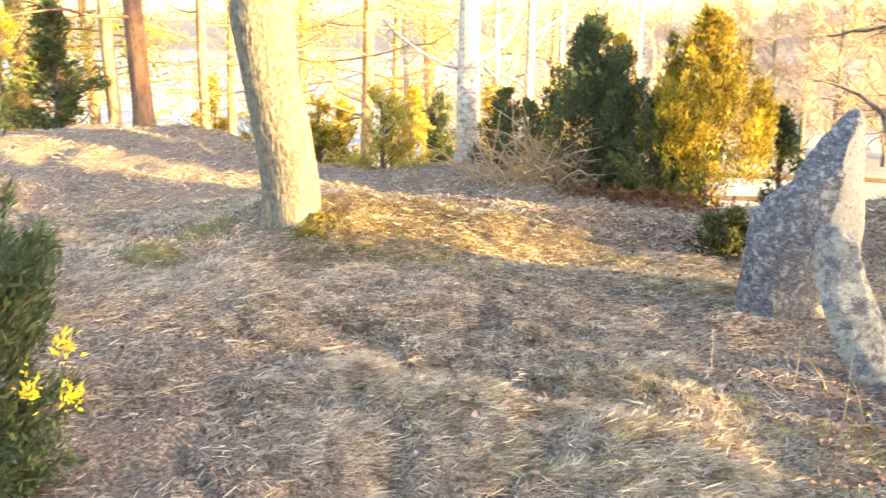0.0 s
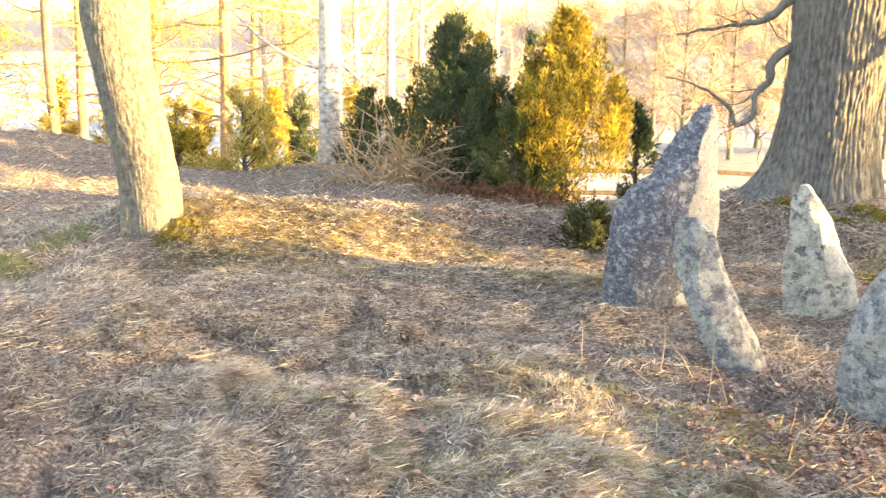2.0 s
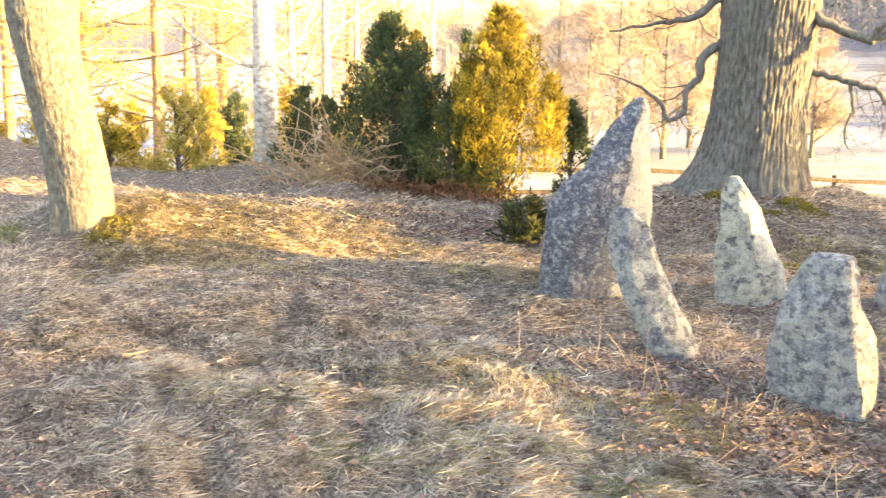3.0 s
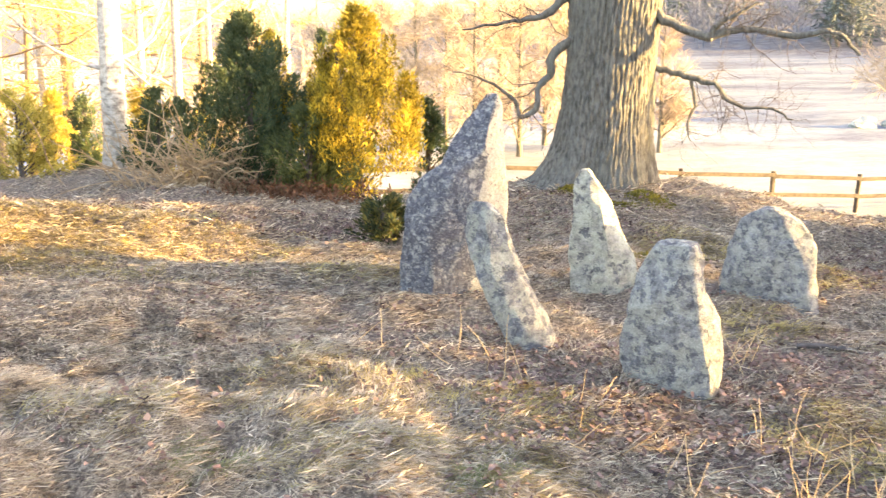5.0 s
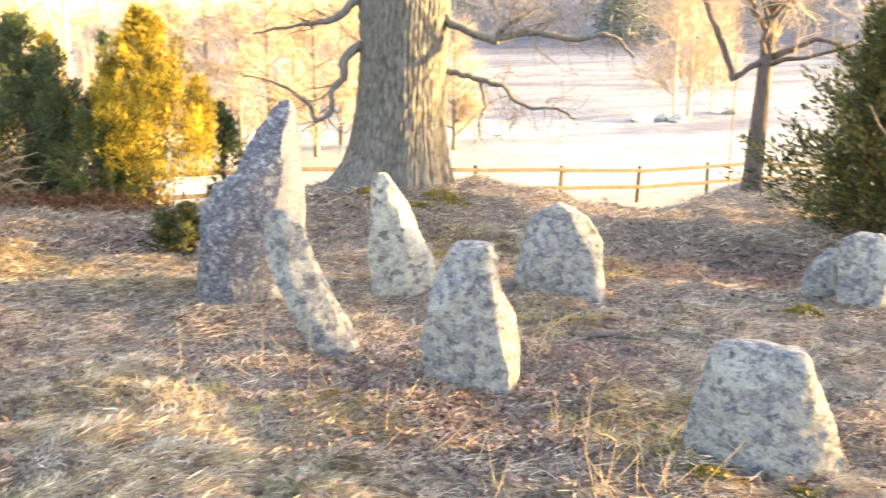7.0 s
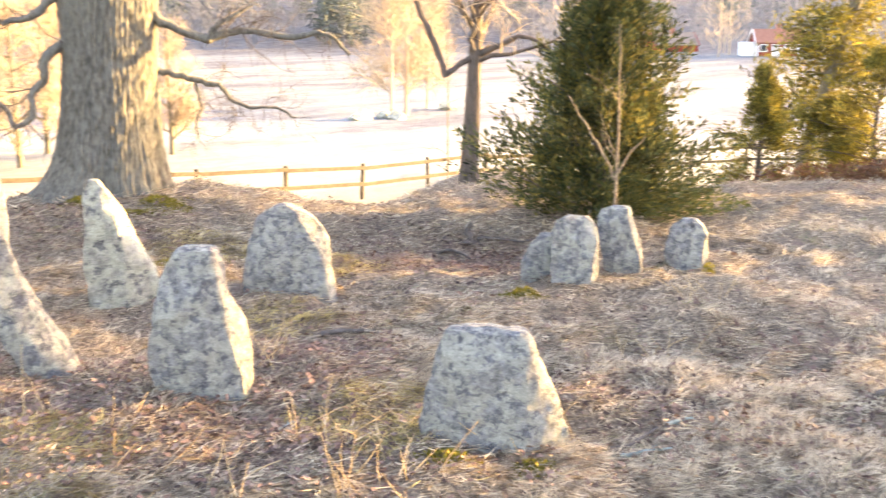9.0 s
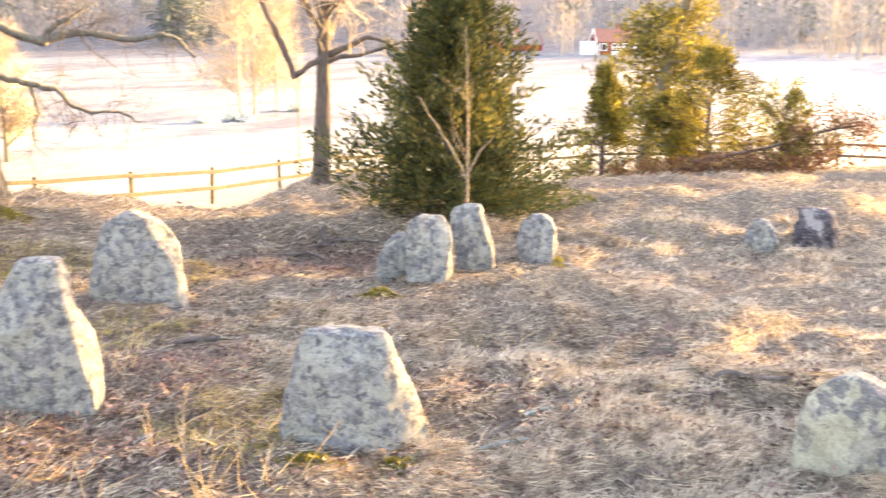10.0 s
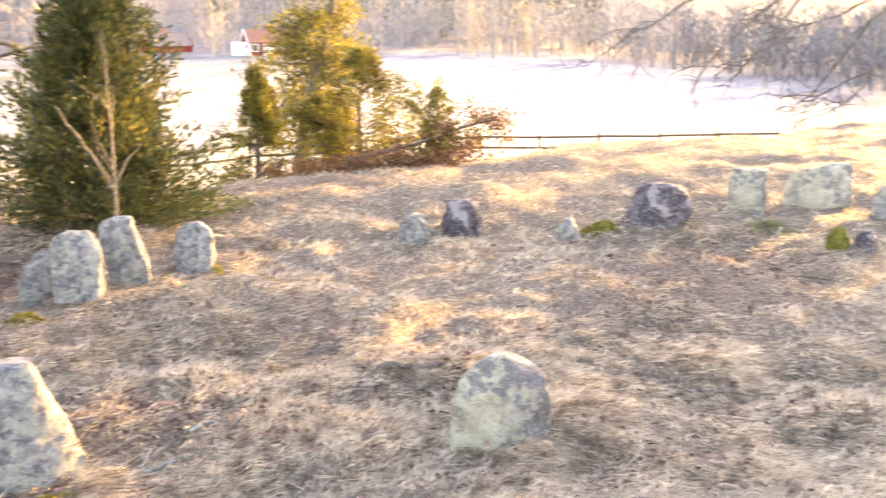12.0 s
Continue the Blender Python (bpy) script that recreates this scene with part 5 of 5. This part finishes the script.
for i, (b, r, s) in enumerate(((42.0, 70, 0.95), (43.4, 72, 0.7), (44.0, 71, 0.9), (46.9, 79, 0.8))):
    field_rock(b, r, s, i, "large grey boulder in the pale field")


# ---- far woods ----
def woods(name, spots, seed, mat, label, conifer=False):
    """Many far trees joined: a stem and a haze of fine twigs (or needles) each."""
    rng = np.random.default_rng(seed)
    vs, fs, base = [], [], 0
    for b, r, h in spots:
        x, y = polar(b, r)
        z = level(x, y) - 0.3
        k = 64 if not conifer else 110
        stem_v, stem_f = tube_arrays([(np.array([(x, y, z), (x + rng.normal(0, 0.2), y, z + h * 0.5), (x, y, z + h * 0.95)]), np.array([0.018, 0.013, 0.003]) * h)], 4)
        stem_f = np.concatenate([stem_f[:, [0, 1, 2]], stem_f[:, [0, 2, 3]]])
        f = rng.random(k)
        if conifer:
            rad = (1 - f) * h * 0.17 * rng.random(k) ** 0.5
            hz = h * (0.12 + 0.88 * f)
        else:
            rad = h * 0.26 * np.sqrt(np.clip(1 - (2 * f - 0.9) ** 2, 0.02, 1)) * rng.random(k) ** 0.5
            hz = h * (0.18 + 0.8 * f)
        a = rng.random(k) * 2 * math.pi
        c = np.stack([x + np.cos(a) * rad, y + np.sin(a) * rad, z + hz], -1)
        way = np.stack([np.cos(a), np.sin(a), np.full(k, -0.2 if conifer else 1.3)], -1) + rng.normal(0, 0.35, (k, 3))
        v, q = spray_arrays(rng, c, way, h * (0.13 if conifer else 0.16), h * (0.015 if conifer else 0.0092))
        for vv, ff in ((stem_v, stem_f), (v, q)):
            vs.append(vv)
            fs.append(ff + base)
            base += len(vv)
    ob = part(name, fast_mesh(name, np.concatenate(vs), np.concatenate(fs)), mat)
    return tagged(ob, label, "woods", kind="stuff")


w_rng = np.random.default_rng(8)
bare_spots, dark_spots = [], []


def wood_edge(b):
    return float(np.interp(b, (2, 30, 58, 68, 80, 84, 91, 98, 110), (200, 215, 212, 205, 178, 158, 128, 106, 90)))


for _ in range(950):
    b = w_rng.uniform(2, 101)
    r = wood_edge(b) * (w_rng.uniform(1.0, 1.5) if w_rng.random() < 0.75 else w_rng.uniform(1.5, 2.3))
    bare_spots.append((b, r, w_rng.uniform(3, 7) if b < 24 or b > 88 else w_rng.uniform(6, 12)))
for _ in range(230):
    b = w_rng.uniform(85, 101)
    bare_spots.append((b, wood_edge(b) * w_rng.uniform(1.02, 1.7), w_rng.uniform(5, 9)))
for _ in range(330):
    b = w_rng.uniform(26, 83)
    dark_spots.append((b, max(235, wood_edge(b) * w_rng.uniform(1.3, 2.3)), w_rng.uniform(11, 18)))
for _ in range(26):
    dark_spots.append((w_rng.uniform(39.8, 42.6), w_rng.uniform(235, 270), w_rng.uniform(11, 16)))
woods("bare_woods", [s for s in bare_spots if s[0] < 52 or s[0] > 87], 1, FAR_TWIG_SHADED, "far leafless birch and alder woods on the hillside")
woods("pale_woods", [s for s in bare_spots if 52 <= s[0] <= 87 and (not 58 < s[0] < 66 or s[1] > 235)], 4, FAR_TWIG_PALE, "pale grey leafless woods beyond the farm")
woods("sunlit_woods", [(w_rng.uniform(lo, hi), w_rng.uniform(190, 230), w_rng.uniform(8, 13)) for lo, hi, k in ((61.2, 62.6, 4), (75.5, 79.5, 12), (52, 56, 6)) for _ in range(k)], 3, SUNLIT_TWIG, "leafless trees before the hill catching the sun")
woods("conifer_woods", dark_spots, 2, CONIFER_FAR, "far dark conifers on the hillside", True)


# ---- grass, leaf litter and stalks ----
def scatter(rng, count, lo, hi, b0=-29.0, b1=101.0):
    r = rng.uniform(lo, hi, count)
    b = np.radians(rng.uniform(b0, b1, count))
    return r * np.sin(b), r * np.cos(b), r


def blades(name, rng, tufts, per, lo, hi, length, mat, label, keep=None, flat=0.955):
    """Tufts of bent grass blades, combed the way the grass lies."""
    x, y, r = scatter(rng, tufts, lo, hi)
    if keep is not None:
        k = keep(x, y)
        x, y, r = x[k], y[k], r[k]
    t = len(x)
    comb = 2.2 * value_noise(x * 0.5, y * 0.5, 11) + 1.2 * value_noise(x * 1.7, y * 1.7, 12) - 0.8
    size = length * (0.6 + 0.8 * rng.random(t)) * (1 + 0.35 * value_noise(x * 0.8, y * 0.8, 13))
    px = (x[:, None] + rng.normal(0, 0.035, (t, per))).ravel()
    py = (y[:, None] + rng.normal(0, 0.035, (t, per))).ravel()
    a = (comb[:, None] + rng.normal(0, 0.62, (t, per))).ravel()
    le = (size[:, None] * (0.5 + 0.8 * rng.random((t, per)))).ravel()
    wi = np.repeat(0.0007 + 0.00033 * r, per) * rng.uniform(0.6, 1.3, t * per)
    low = np.clip(rng.normal(flat, 0.07, t * per), 0.3, 0.995)
    pz = lie(px, py) - 0.006
    d = np.stack([np.cos(a), np.sin(a)], -1)
    s = np.stack([-np.sin(a), np.cos(a), np.zeros_like(a)], -1) * wi[:, None]
    p0 = np.stack([px, py, pz], -1)
    up1 = np.sqrt(1 - low ** 2) * le * 0.6
    p1 = p0 + np.stack([d[:, 0] * low * le * 0.5, d[:, 1] * low * le * 0.5, up1], -1)
    p2 = p0 + np.stack([d[:, 0] * (low * le * 0.5 + le * 0.5), d[:, 1] * (low * le * 0.5 + le * 0.5), up1 * rng.uniform(0.3, 1.1, len(a))], -1)
    v = np.stack([p0 - s, p0 + s, p1 - s * 0.8, p1 + s * 0.8, p2], 1).reshape(-1, 3)
    i = np.arange(t * per)[:, None] * 5
    f = np.concatenate([i + np.array([q]) for q in ((0, 1, 3), (0, 3, 2), (2, 3, 4))])
    return tagged(part(name, fast_mesh(name, v, f), mat), label, "grass", kind="stuff")


# hollows full of leaves: bearing, range, radius
HOLLOWS = ((10.5, 8.2, 0.8), (47.5, 7.5, 0.8), (44.5, 6.9, 0.5), (66.5, 10.0, 0.6), (69.5, 10.3, 0.7), (82.5, 10.8, 0.7), (88.0, 7.4, 0.8), (36.5, 5.2, 0.5), (27.0, 4.4, 0.5), (-19, 3.6, 0.9), (25.8, 8.0, 0.6), (31.5, 7.6, 0.4), (29, 3.8, 0.45), (38, 4.3, 0.55), (41, 5.2, 0.45), (16, 5.2, 0.4), (44, 3.5, 0.4), (56.6, 5.15, 0.3), (58, 4.3, 0.4), (64, 5.4, 0.4))


def leafy(x, y):
    """Where fallen leaves gather: hollows and drifts."""
    drift = value_noise(x * 0.6, y * 0.6, 21) + 0.6 * value_noise(x * 1.9, y * 1.9, 22)
    b = np.degrees(np.arctan2(x, y))
    drift = drift - 0.12 * np.clip((b - 48) / 8, 0, 1) - 0.3 * np.clip((b - 68) / 8, 0, 1)
    for hb, hr, s in HOLLOWS:
        hx, hy = polar(hb, hr)
        drift = drift + 1.0 * np.exp(-((x - hx) ** 2 + (y - hy) ** 2) / s ** 2)
    return drift


g_rng = np.random.default_rng(77)
blades("near_dry_grass", g_rng, 7600, 13, 2.6, 5.2, 0.118, GRASS, "matted straw-coloured winter grass close by", lambda x, y: leafy(x, y) < 0.75, 0.95)
blades("dry_grass", g_rng, 11000, 10, 2.7, 8.3, 0.122, GRASS, "matted straw-coloured winter grass", lambda x, y: leafy(x, y) < 0.6)
t_x, t_y, t_r = (np.concatenate(q) for q in zip(scatter(g_rng, 70000, 2.6, 5.5), scatter(g_rng, 52000, 4.5, 9.5), scatter(g_rng, 26000, 5.0, 9.5, -25, 20)))
t_keep = (np.hypot(t_x - polar(56.6, 5.15)[0], t_y - polar(56.6, 5.15)[1]) > 0.17) & (leafy(t_x, t_y) + g_rng.normal(0, 0.3, len(t_x)) < 1.15)
t_x, t_y = t_x[t_keep], t_y[t_keep]
t_a = 2.2 * value_noise(t_x * 0.5, t_y * 0.5, 11) + 1.2 * value_noise(t_x * 1.7, t_y * 1.7, 12) - 0.8 + g_rng.normal(0, 1.0, len(t_x))
t_v, t_f = spray_arrays(g_rng, np.stack([t_x, t_y, lie(t_x, t_y) + 0.004], -1), np.stack([np.cos(t_a), np.sin(t_a), g_rng.normal(0.10, 0.12, len(t_x))], -1), 0.085, 0.0024)
tagged(part("straw_thatch", fast_mesh("straw_thatch", t_v, t_f), GRASS), "short broken straw matted over the turf", "grass", kind="stuff")
blades("green_grass", g_rng, 500, 14, 2.6, 9.0, 0.09, GRASS_GREEN, "sparse green blades among dry grass", lambda x, y: value_noise(x * 0.8, y * 0.8, 31) > 0.35)

blades("straw_tufts", g_rng, 1700, 16, 2.7, 9.0, 0.15, GRASS, "longer bleached grass in loose tussocks", lambda x, y: value_noise(x * 2.2, y * 2.2, 2) + 0.6 * value_noise(x * 0.7, y * 0.7, 33) > 0.1, 0.93)
GREEN_SPOTS = ((-16.6, 7.2, 0.22), (21.9, 3.4, 0.14), (-13.5, 7.6, 0.2), (5.0, 3.6, 0.15), (93.0, 8.6, 0.2))


def by_green(x, y):
    return np.min([np.hypot(x - polar(b, r)[0], y - polar(b, r)[1]) / s for b, r, s in GREEN_SPOTS], 0) < 1


# ochre grass stands where sun patches fall and adds to their painted gold
SUNLIT_OCHRE_SPOTS = ((11.0, 4.25, 0.45), (15.5, 3.95, 0.55), (20.5, 3.8, 0.5), (1.0, 4.15, 0.35), (-3.0, 4.2, 0.25), (-2.0, 7.4, 0.8), (3.0, 7.4, 0.95), (6.0, 7.1, 0.6), (13.5, 6.3, 0.35), (33.0, 7.4, 0.5), (39.5, 6.9, 0.4), (36.9, 5.6, 0.3), (43.5, 4.1, 0.35))


def by_ochre(x, y):
    near = np.min([np.hypot(x - polar(b, r)[0], y - polar(b, r)[1]) / s for b, r, s in SUNLIT_OCHRE_SPOTS], 0)
    return near + 0.45 * value_noise(x * 4, y * 4, 51) < 0.95


blades("ochre_grass", g_rng, 42000, 9, 3.2, 8.8, 0.075, GRASS_OCHRE, "short ochre grass and moss that also paints the sunlit patches", by_ochre, 0.9)
blades("green_tufts", g_rng, 60000, 14, 3.2, 8.8, 0.07, GRASS_GREEN, "small tufts of fresh green grass", by_green, 0.8)
x_, y_, r_ = scatter(g_rng, 74000, 7.4, 16.5)
x_, y_, r_ = (q[leafy(x_, y_) < 1.0] for q in (x_, y_, r_))
x_, y_ = x_ + 0.12 * value_noise(x_ * 3, y_ * 3, 41), y_ + 0.12 * value_noise(x_ * 3, y_ * 3, 42)
a_ = 2.2 * value_noise(x_ * 0.5, y_ * 0.5, 11) + 1.2 * value_noise(x_ * 1.7, y_ * 1.7, 12) - 0.8 + g_rng.normal(0, 1.5, len(x_))
lv, lf = spray_arrays(g_rng, np.stack([x_, y_, lie(x_, y_) - 0.004], -1), np.stack([np.cos(a_), np.sin(a_), g_rng.uniform(0.05, 0.6, len(x_))], -1), 0.1, 0.0038)
tagged(part("far_dry_grass", fast_mesh("far_dry_grass", lv, lf), GRASS), "matted straw-coloured winter grass further off", "grass", kind="stuff")

x_, y_, r_ = (np.concatenate(q) for q in zip(scatter(g_rng, 9000, 0.1, 2.7, -180, 180), scatter(g_rng, 8000, 2.4, 11.0, 100, 332)))
a_ = 2.2 * value_noise(x_ * 0.5, y_ * 0.5, 11) - 0.8 + g_rng.normal(0, 1.5, len(x_))
lv, lf = spray_arrays(g_rng, np.stack([x_, y_, lie(x_, y_) - 0.004], -1), np.stack([np.cos(a_), np.sin(a_), g_rng.uniform(0.05, 0.6, len(x_))], -1), 0.11, 0.005)
tagged(part("trodden_grass", fast_mesh("trodden_grass", lv, lf), GRASS), "short trodden winter grass around the standpoint", "grass", kind="stuff")

x_, y_, r_ = scatter(g_rng, 56000, 2.6, 11.5)
x_, y_, r_ = (np.concatenate(q) for q in zip((x_, y_, r_), scatter(g_rng, 6000, 2.6, 6.0, -29, 10), scatter(g_rng, 3000, 6.8, 8.6, 41, 52), scatter(g_rng, 4000, 7.3, 9.2, 6, 15), scatter(g_rng, 2500, 7.2, 8.8, 23, 33), scatter(g_rng, 5000, 3.2, 5.2, 22, 44), scatter(g_rng, 15000, 3.0, 8.0, 48, 98)))
k_ = leafy(x_, y_) + g_rng.normal(0, 0.75, len(x_)) > 0.18
x_, y_, r_ = x_[k_], y_[k_], r_[k_]
c_ = np.stack([x_, y_, lie(x_, y_) + g_rng.uniform(0.004, 0.03, len(x_))], -1)


def leaf_arrays(rng, centres):
    """Curled dry leaves: a midrib and two raised, wavy sides."""
    k = len(centres)
    a = rng.random(k) * 2 * math.pi
    tilt = rng.normal(0, 0.35, (k, 1))
    way = np.stack([np.cos(a), np.sin(a), tilt[:, 0]], -1)
    side = np.stack([-np.sin(a), np.cos(a), rng.normal(0, 0.4, k)], -1)
    le = rng.uniform(0.015, 0.042, (k, 1)) * (0.7 + 0.5 * rng.random((k, 1))) * np.where(centres[:, :1] < 0, 0.62, 0.9)
    wi = le * rng.uniform(0.2, 0.45, (k, 1))
    curl = np.array((0, 0, 1.0)) * le * rng.uniform(0.0, 0.35, (k, 1))
    lobe = rng.uniform(0.25, 1.25, (4, k, 1))
    rows = [centres, centres + way * le * 0.3 + side * wi * lobe[0] + curl, centres + way * le * 0.75 + side * wi * lobe[1] + curl * 0.3, centres + way * le,
            centres + way * le * 0.6 - side * wi * lobe[2] + curl * 0.9, centres + way * le * 0.25 - side * wi * lobe[3] + curl * 0.6, centres + way * le * 0.5]
    i = np.arange(k)[:, None] * 7
    f = np.concatenate([i + np.array([q]) for q in ((0, 1, 6), (1, 2, 6), (2, 3, 6), (3, 4, 6), (4, 5, 6), (5, 0, 6))])
    return np.stack(rows, 1).reshape(-1, 3), f


lv, lf = leaf_arrays(g_rng, c_)
tagged(part("leaf_litter", fast_mesh("leaf_litter", lv, lf), LITTER), "scattered reddish brown fallen oak leaves", "leaves", kind="stuff")


def stalks(spots, seed):
    rng = np.random.default_rng(seed)
    paths = []
    for b, r, n_stalks, h in spots:
        for _ in range(n_stalks):
            x, y = polar(b + rng.normal(0, 1.2), r + rng.normal(0, 0.12))
            p = bend_path(rng, (x, y, level(x, y) - 0.02), (rng.normal(0, 0.6), rng.normal(0, 0.6), 1), h * rng.uniform(0.3, 1.0), 6, 0.08, -0.03)
            paths.append((p, np.linspace(0.003, 0.0014, len(p))))
    return tagged(part("dead_stalks", tubes("dead_stalks", paths, 4), STALK), "upright dead straw stalks of tall herbs", "stalks", kind="stuff")


stalks([(56.4, 5.0, 3, 0.22), (20.6, 4.7, 2, 0.35), (15, 4.9, 2, 0.3), (23.4, 4.4, 5, 0.4), (28, 4.1, 4, 0.35), (36, 4.9, 8, 0.4), (39, 3.9, 9, 0.42), (43, 3.8, 8, 0.34), (41, 3.4, 8, 0.3), (45, 3.5, 8, 0.3),
        (57.5, 5.1, 3, 0.35), (60, 5.2, 9, 0.3), (62, 6.0, 8, 0.3), (53, 3.9, 4, 0.34), (34, 3.6, 6, 0.3), (7.5, 6.3, 4, 0.2), (-4, 6.4, 5, 0.25), (52.5, 4.1, 3, 0.3), (28, 3.7, 5, 0.3), (88, 7.1, 3, 0.4)], 5)


# ---- sticks on the turf, and a fallen pine limb with rusty needles ----
def fallen_branch(b, r, length, radius, turn, seed, label, mat=BARK_DARK, lift=0.02):
    rng = np.random.default_rng(seed)
    e = thing("fallen_branch", b, r, label, "branch", "sticks on the turf", turn=turn)
    p = bend_path(rng, (-length / 2, 0, 0.01), (1, 0, 0), length, 8, 0.16, 0.0)
    world = e.matrix_basis
    for q in p:
        w = world @ Vector(q)
        q[2] = level(w.x, w.y) - world.translation.z + lift
    part("stick", tubes("stick", [(p, np.linspace(radius, radius * 0.4, len(p)))], 7), mat, e)
    out = [[]]
    sprout(rng, p, radius, 4, length * 0.3, 0, out, 0.2, 0.9, 0.0, 0.2, 0.6)
    for path in out[0]:
        part("twig", tubes("twig", [path], 4), mat, e)
    return e


for i, (b, r, le, rad, turn) in enumerate(((42.0, 5.35, 0.45, 0.016, -30), (4.4, 5.95, 0.3, 0.014, 0), (-5.0, 4.05, 0.35, 0.008, 25), (47.9, 7.6, 0.4, 0.014, -60), (57.6, 3.9, 0.4, 0.014, -20),
                                            (73.4, 4.7, 0.35, 0.016, -70), (-8.0, 5.0, 0.28, 0.014, 15), (92.0, 4.6, 0.3, 0.010, -95), (3.0, 6.1, 0.2, 0.012, 40), (50.5, 8.0, 0.5, 0.016, -35))):
    fallen_branch(b, r, le, rad, turn, 300 + i, "dark weathered stick lying in dry grass")
for b, r, le, turn in ((59.2, 3.8, 0.22, -50), (60.5, 4.1, 0.14, 10), (47.5, 7.2, 0.3, -40), (37.2, 4.1, 0.12, 30)):
    fallen_branch(b, r, le, 0.011, turn, 340 + int(b), "short twig crusted with blue-grey lichen", LICHEN_BARK)
fallen_branch(-6.5, 4.9, 0.14, 0.014, 10, 320, "short pale chip of bare wood", STRAW_BARK)
fallen_branch(-6.0, 4.75, 0.10, 0.012, -10, 321, "short pale chip of bare wood", STRAW_BARK)


def bracken(spots, seed):
    """Low rusty dead fronds along the brink."""
    rng = np.random.default_rng(seed)
    pos = []
    for b, r, w, h, k in spots:
        x, y = polar(b, r)
        c, s_ = math.cos(radians(b)), math.sin(radians(b))
        u, v = rng.normal(0, w, k), rng.normal(0, 0.15, k)
        px, py = x + u * c + v * s_, y - u * s_ + v * c
        pos.append(np.stack([px, py, lie(px, py) + h * rng.random(k) ** 1.6], -1))
    pos = np.concatenate(pos)
    v, f = spray_arrays(rng, pos, rng.normal(0, 0.8, pos.shape) + (0, 0, 0.5), 0.075, 0.009)
    return tagged(part("dead_bracken", fast_mesh("dead_bracken", v, f), NEEDLE_DEAD), "rusty dead bracken under the conifers", "bracken", kind="stuff")


bracken(((66.5, 11.9, 0.4, 0.2, 600), (69.0, 12.2, 0.5, 0.22, 900), (71.5, 12.4, 0.5, 0.22, 900), (74.0, 12.5, 0.4, 0.22, 800), (10.4, 10.0, 0.35, 0.14, 700), (13.0, 9.8, 0.4, 0.12, 500)), 9)


def root_stub(b, r, height, seed):
    """A dark twisted stub that stands up from the litter."""
    rng = np.random.default_rng(seed)
    e = thing("root_stub", b, r, "dark twisted root stub standing in leaf litter", "stump", sink=0.03)
    main = crooked([(0, 0, 0), (0.02, 0, 0.4 * height), (-0.02, 0.02, 0.75 * height), (0.03, 0, height)], 0.032, 0.018, seed)
    part("stem", tubes("stem", [main], 9), BARK_DARK, e)
    for a in (0.4, 2.2, 3.6, 5.0):
        p = bend_path(rng, (0, 0, 0.05), (math.cos(a), math.sin(a), -0.05), 0.2, 5, 0.2, -0.02)
        part("root", tubes("root", [(p, np.linspace(0.022, 0.007, len(p)))], 6), BARK_DARK, e)


root_stub(48.3, 7.9, 0.2, 7)


def fallen_limb():
    rng = np.random.default_rng(44)
    e = thing("fallen_limb", 72.5, 12.9, "broken dark pine limb with rusty dead needles", "branch")
    main = crooked([(-0.75, 0, 0.10), (-0.3, 0.05, 0.2), (0.3, 0.05, 0.36), (0.8, 0, 0.56), (1.2, 0, 0.62)], 0.03, 0.010, 7)
    part("limb", tubes("limb", [main], 8), BARK_DARK, e)
    out = [[], []]
    sprout(rng, main[0], 0.03, 18, 0.6, 1, out, 0.22, 0.9, -0.06, 0.2, 0.4)
    for path in out[0]:
        part("branch", tubes("branch", [path], 5), BARK_DARK, e)
    tagged(part("twig_spray", tubes("twig_spray", out[1], 3), TWIG, e), kind="stuff")
    c = np.concatenate([p[rng.integers(1, len(p), 9)] for p, _ in out[0] + out[1]])
    c = c + rng.normal(0, 0.05, c.shape)
    c[:, 2] = np.abs(c[:, 2] - 0.08)
    part("needles", fast_mesh("needles", *spray_arrays(rng, c, rng.normal(0, 1, c.shape), 0.07, 0.009)), NEEDLE_DEAD, e, "rusty dead needles")


fallen_limb()
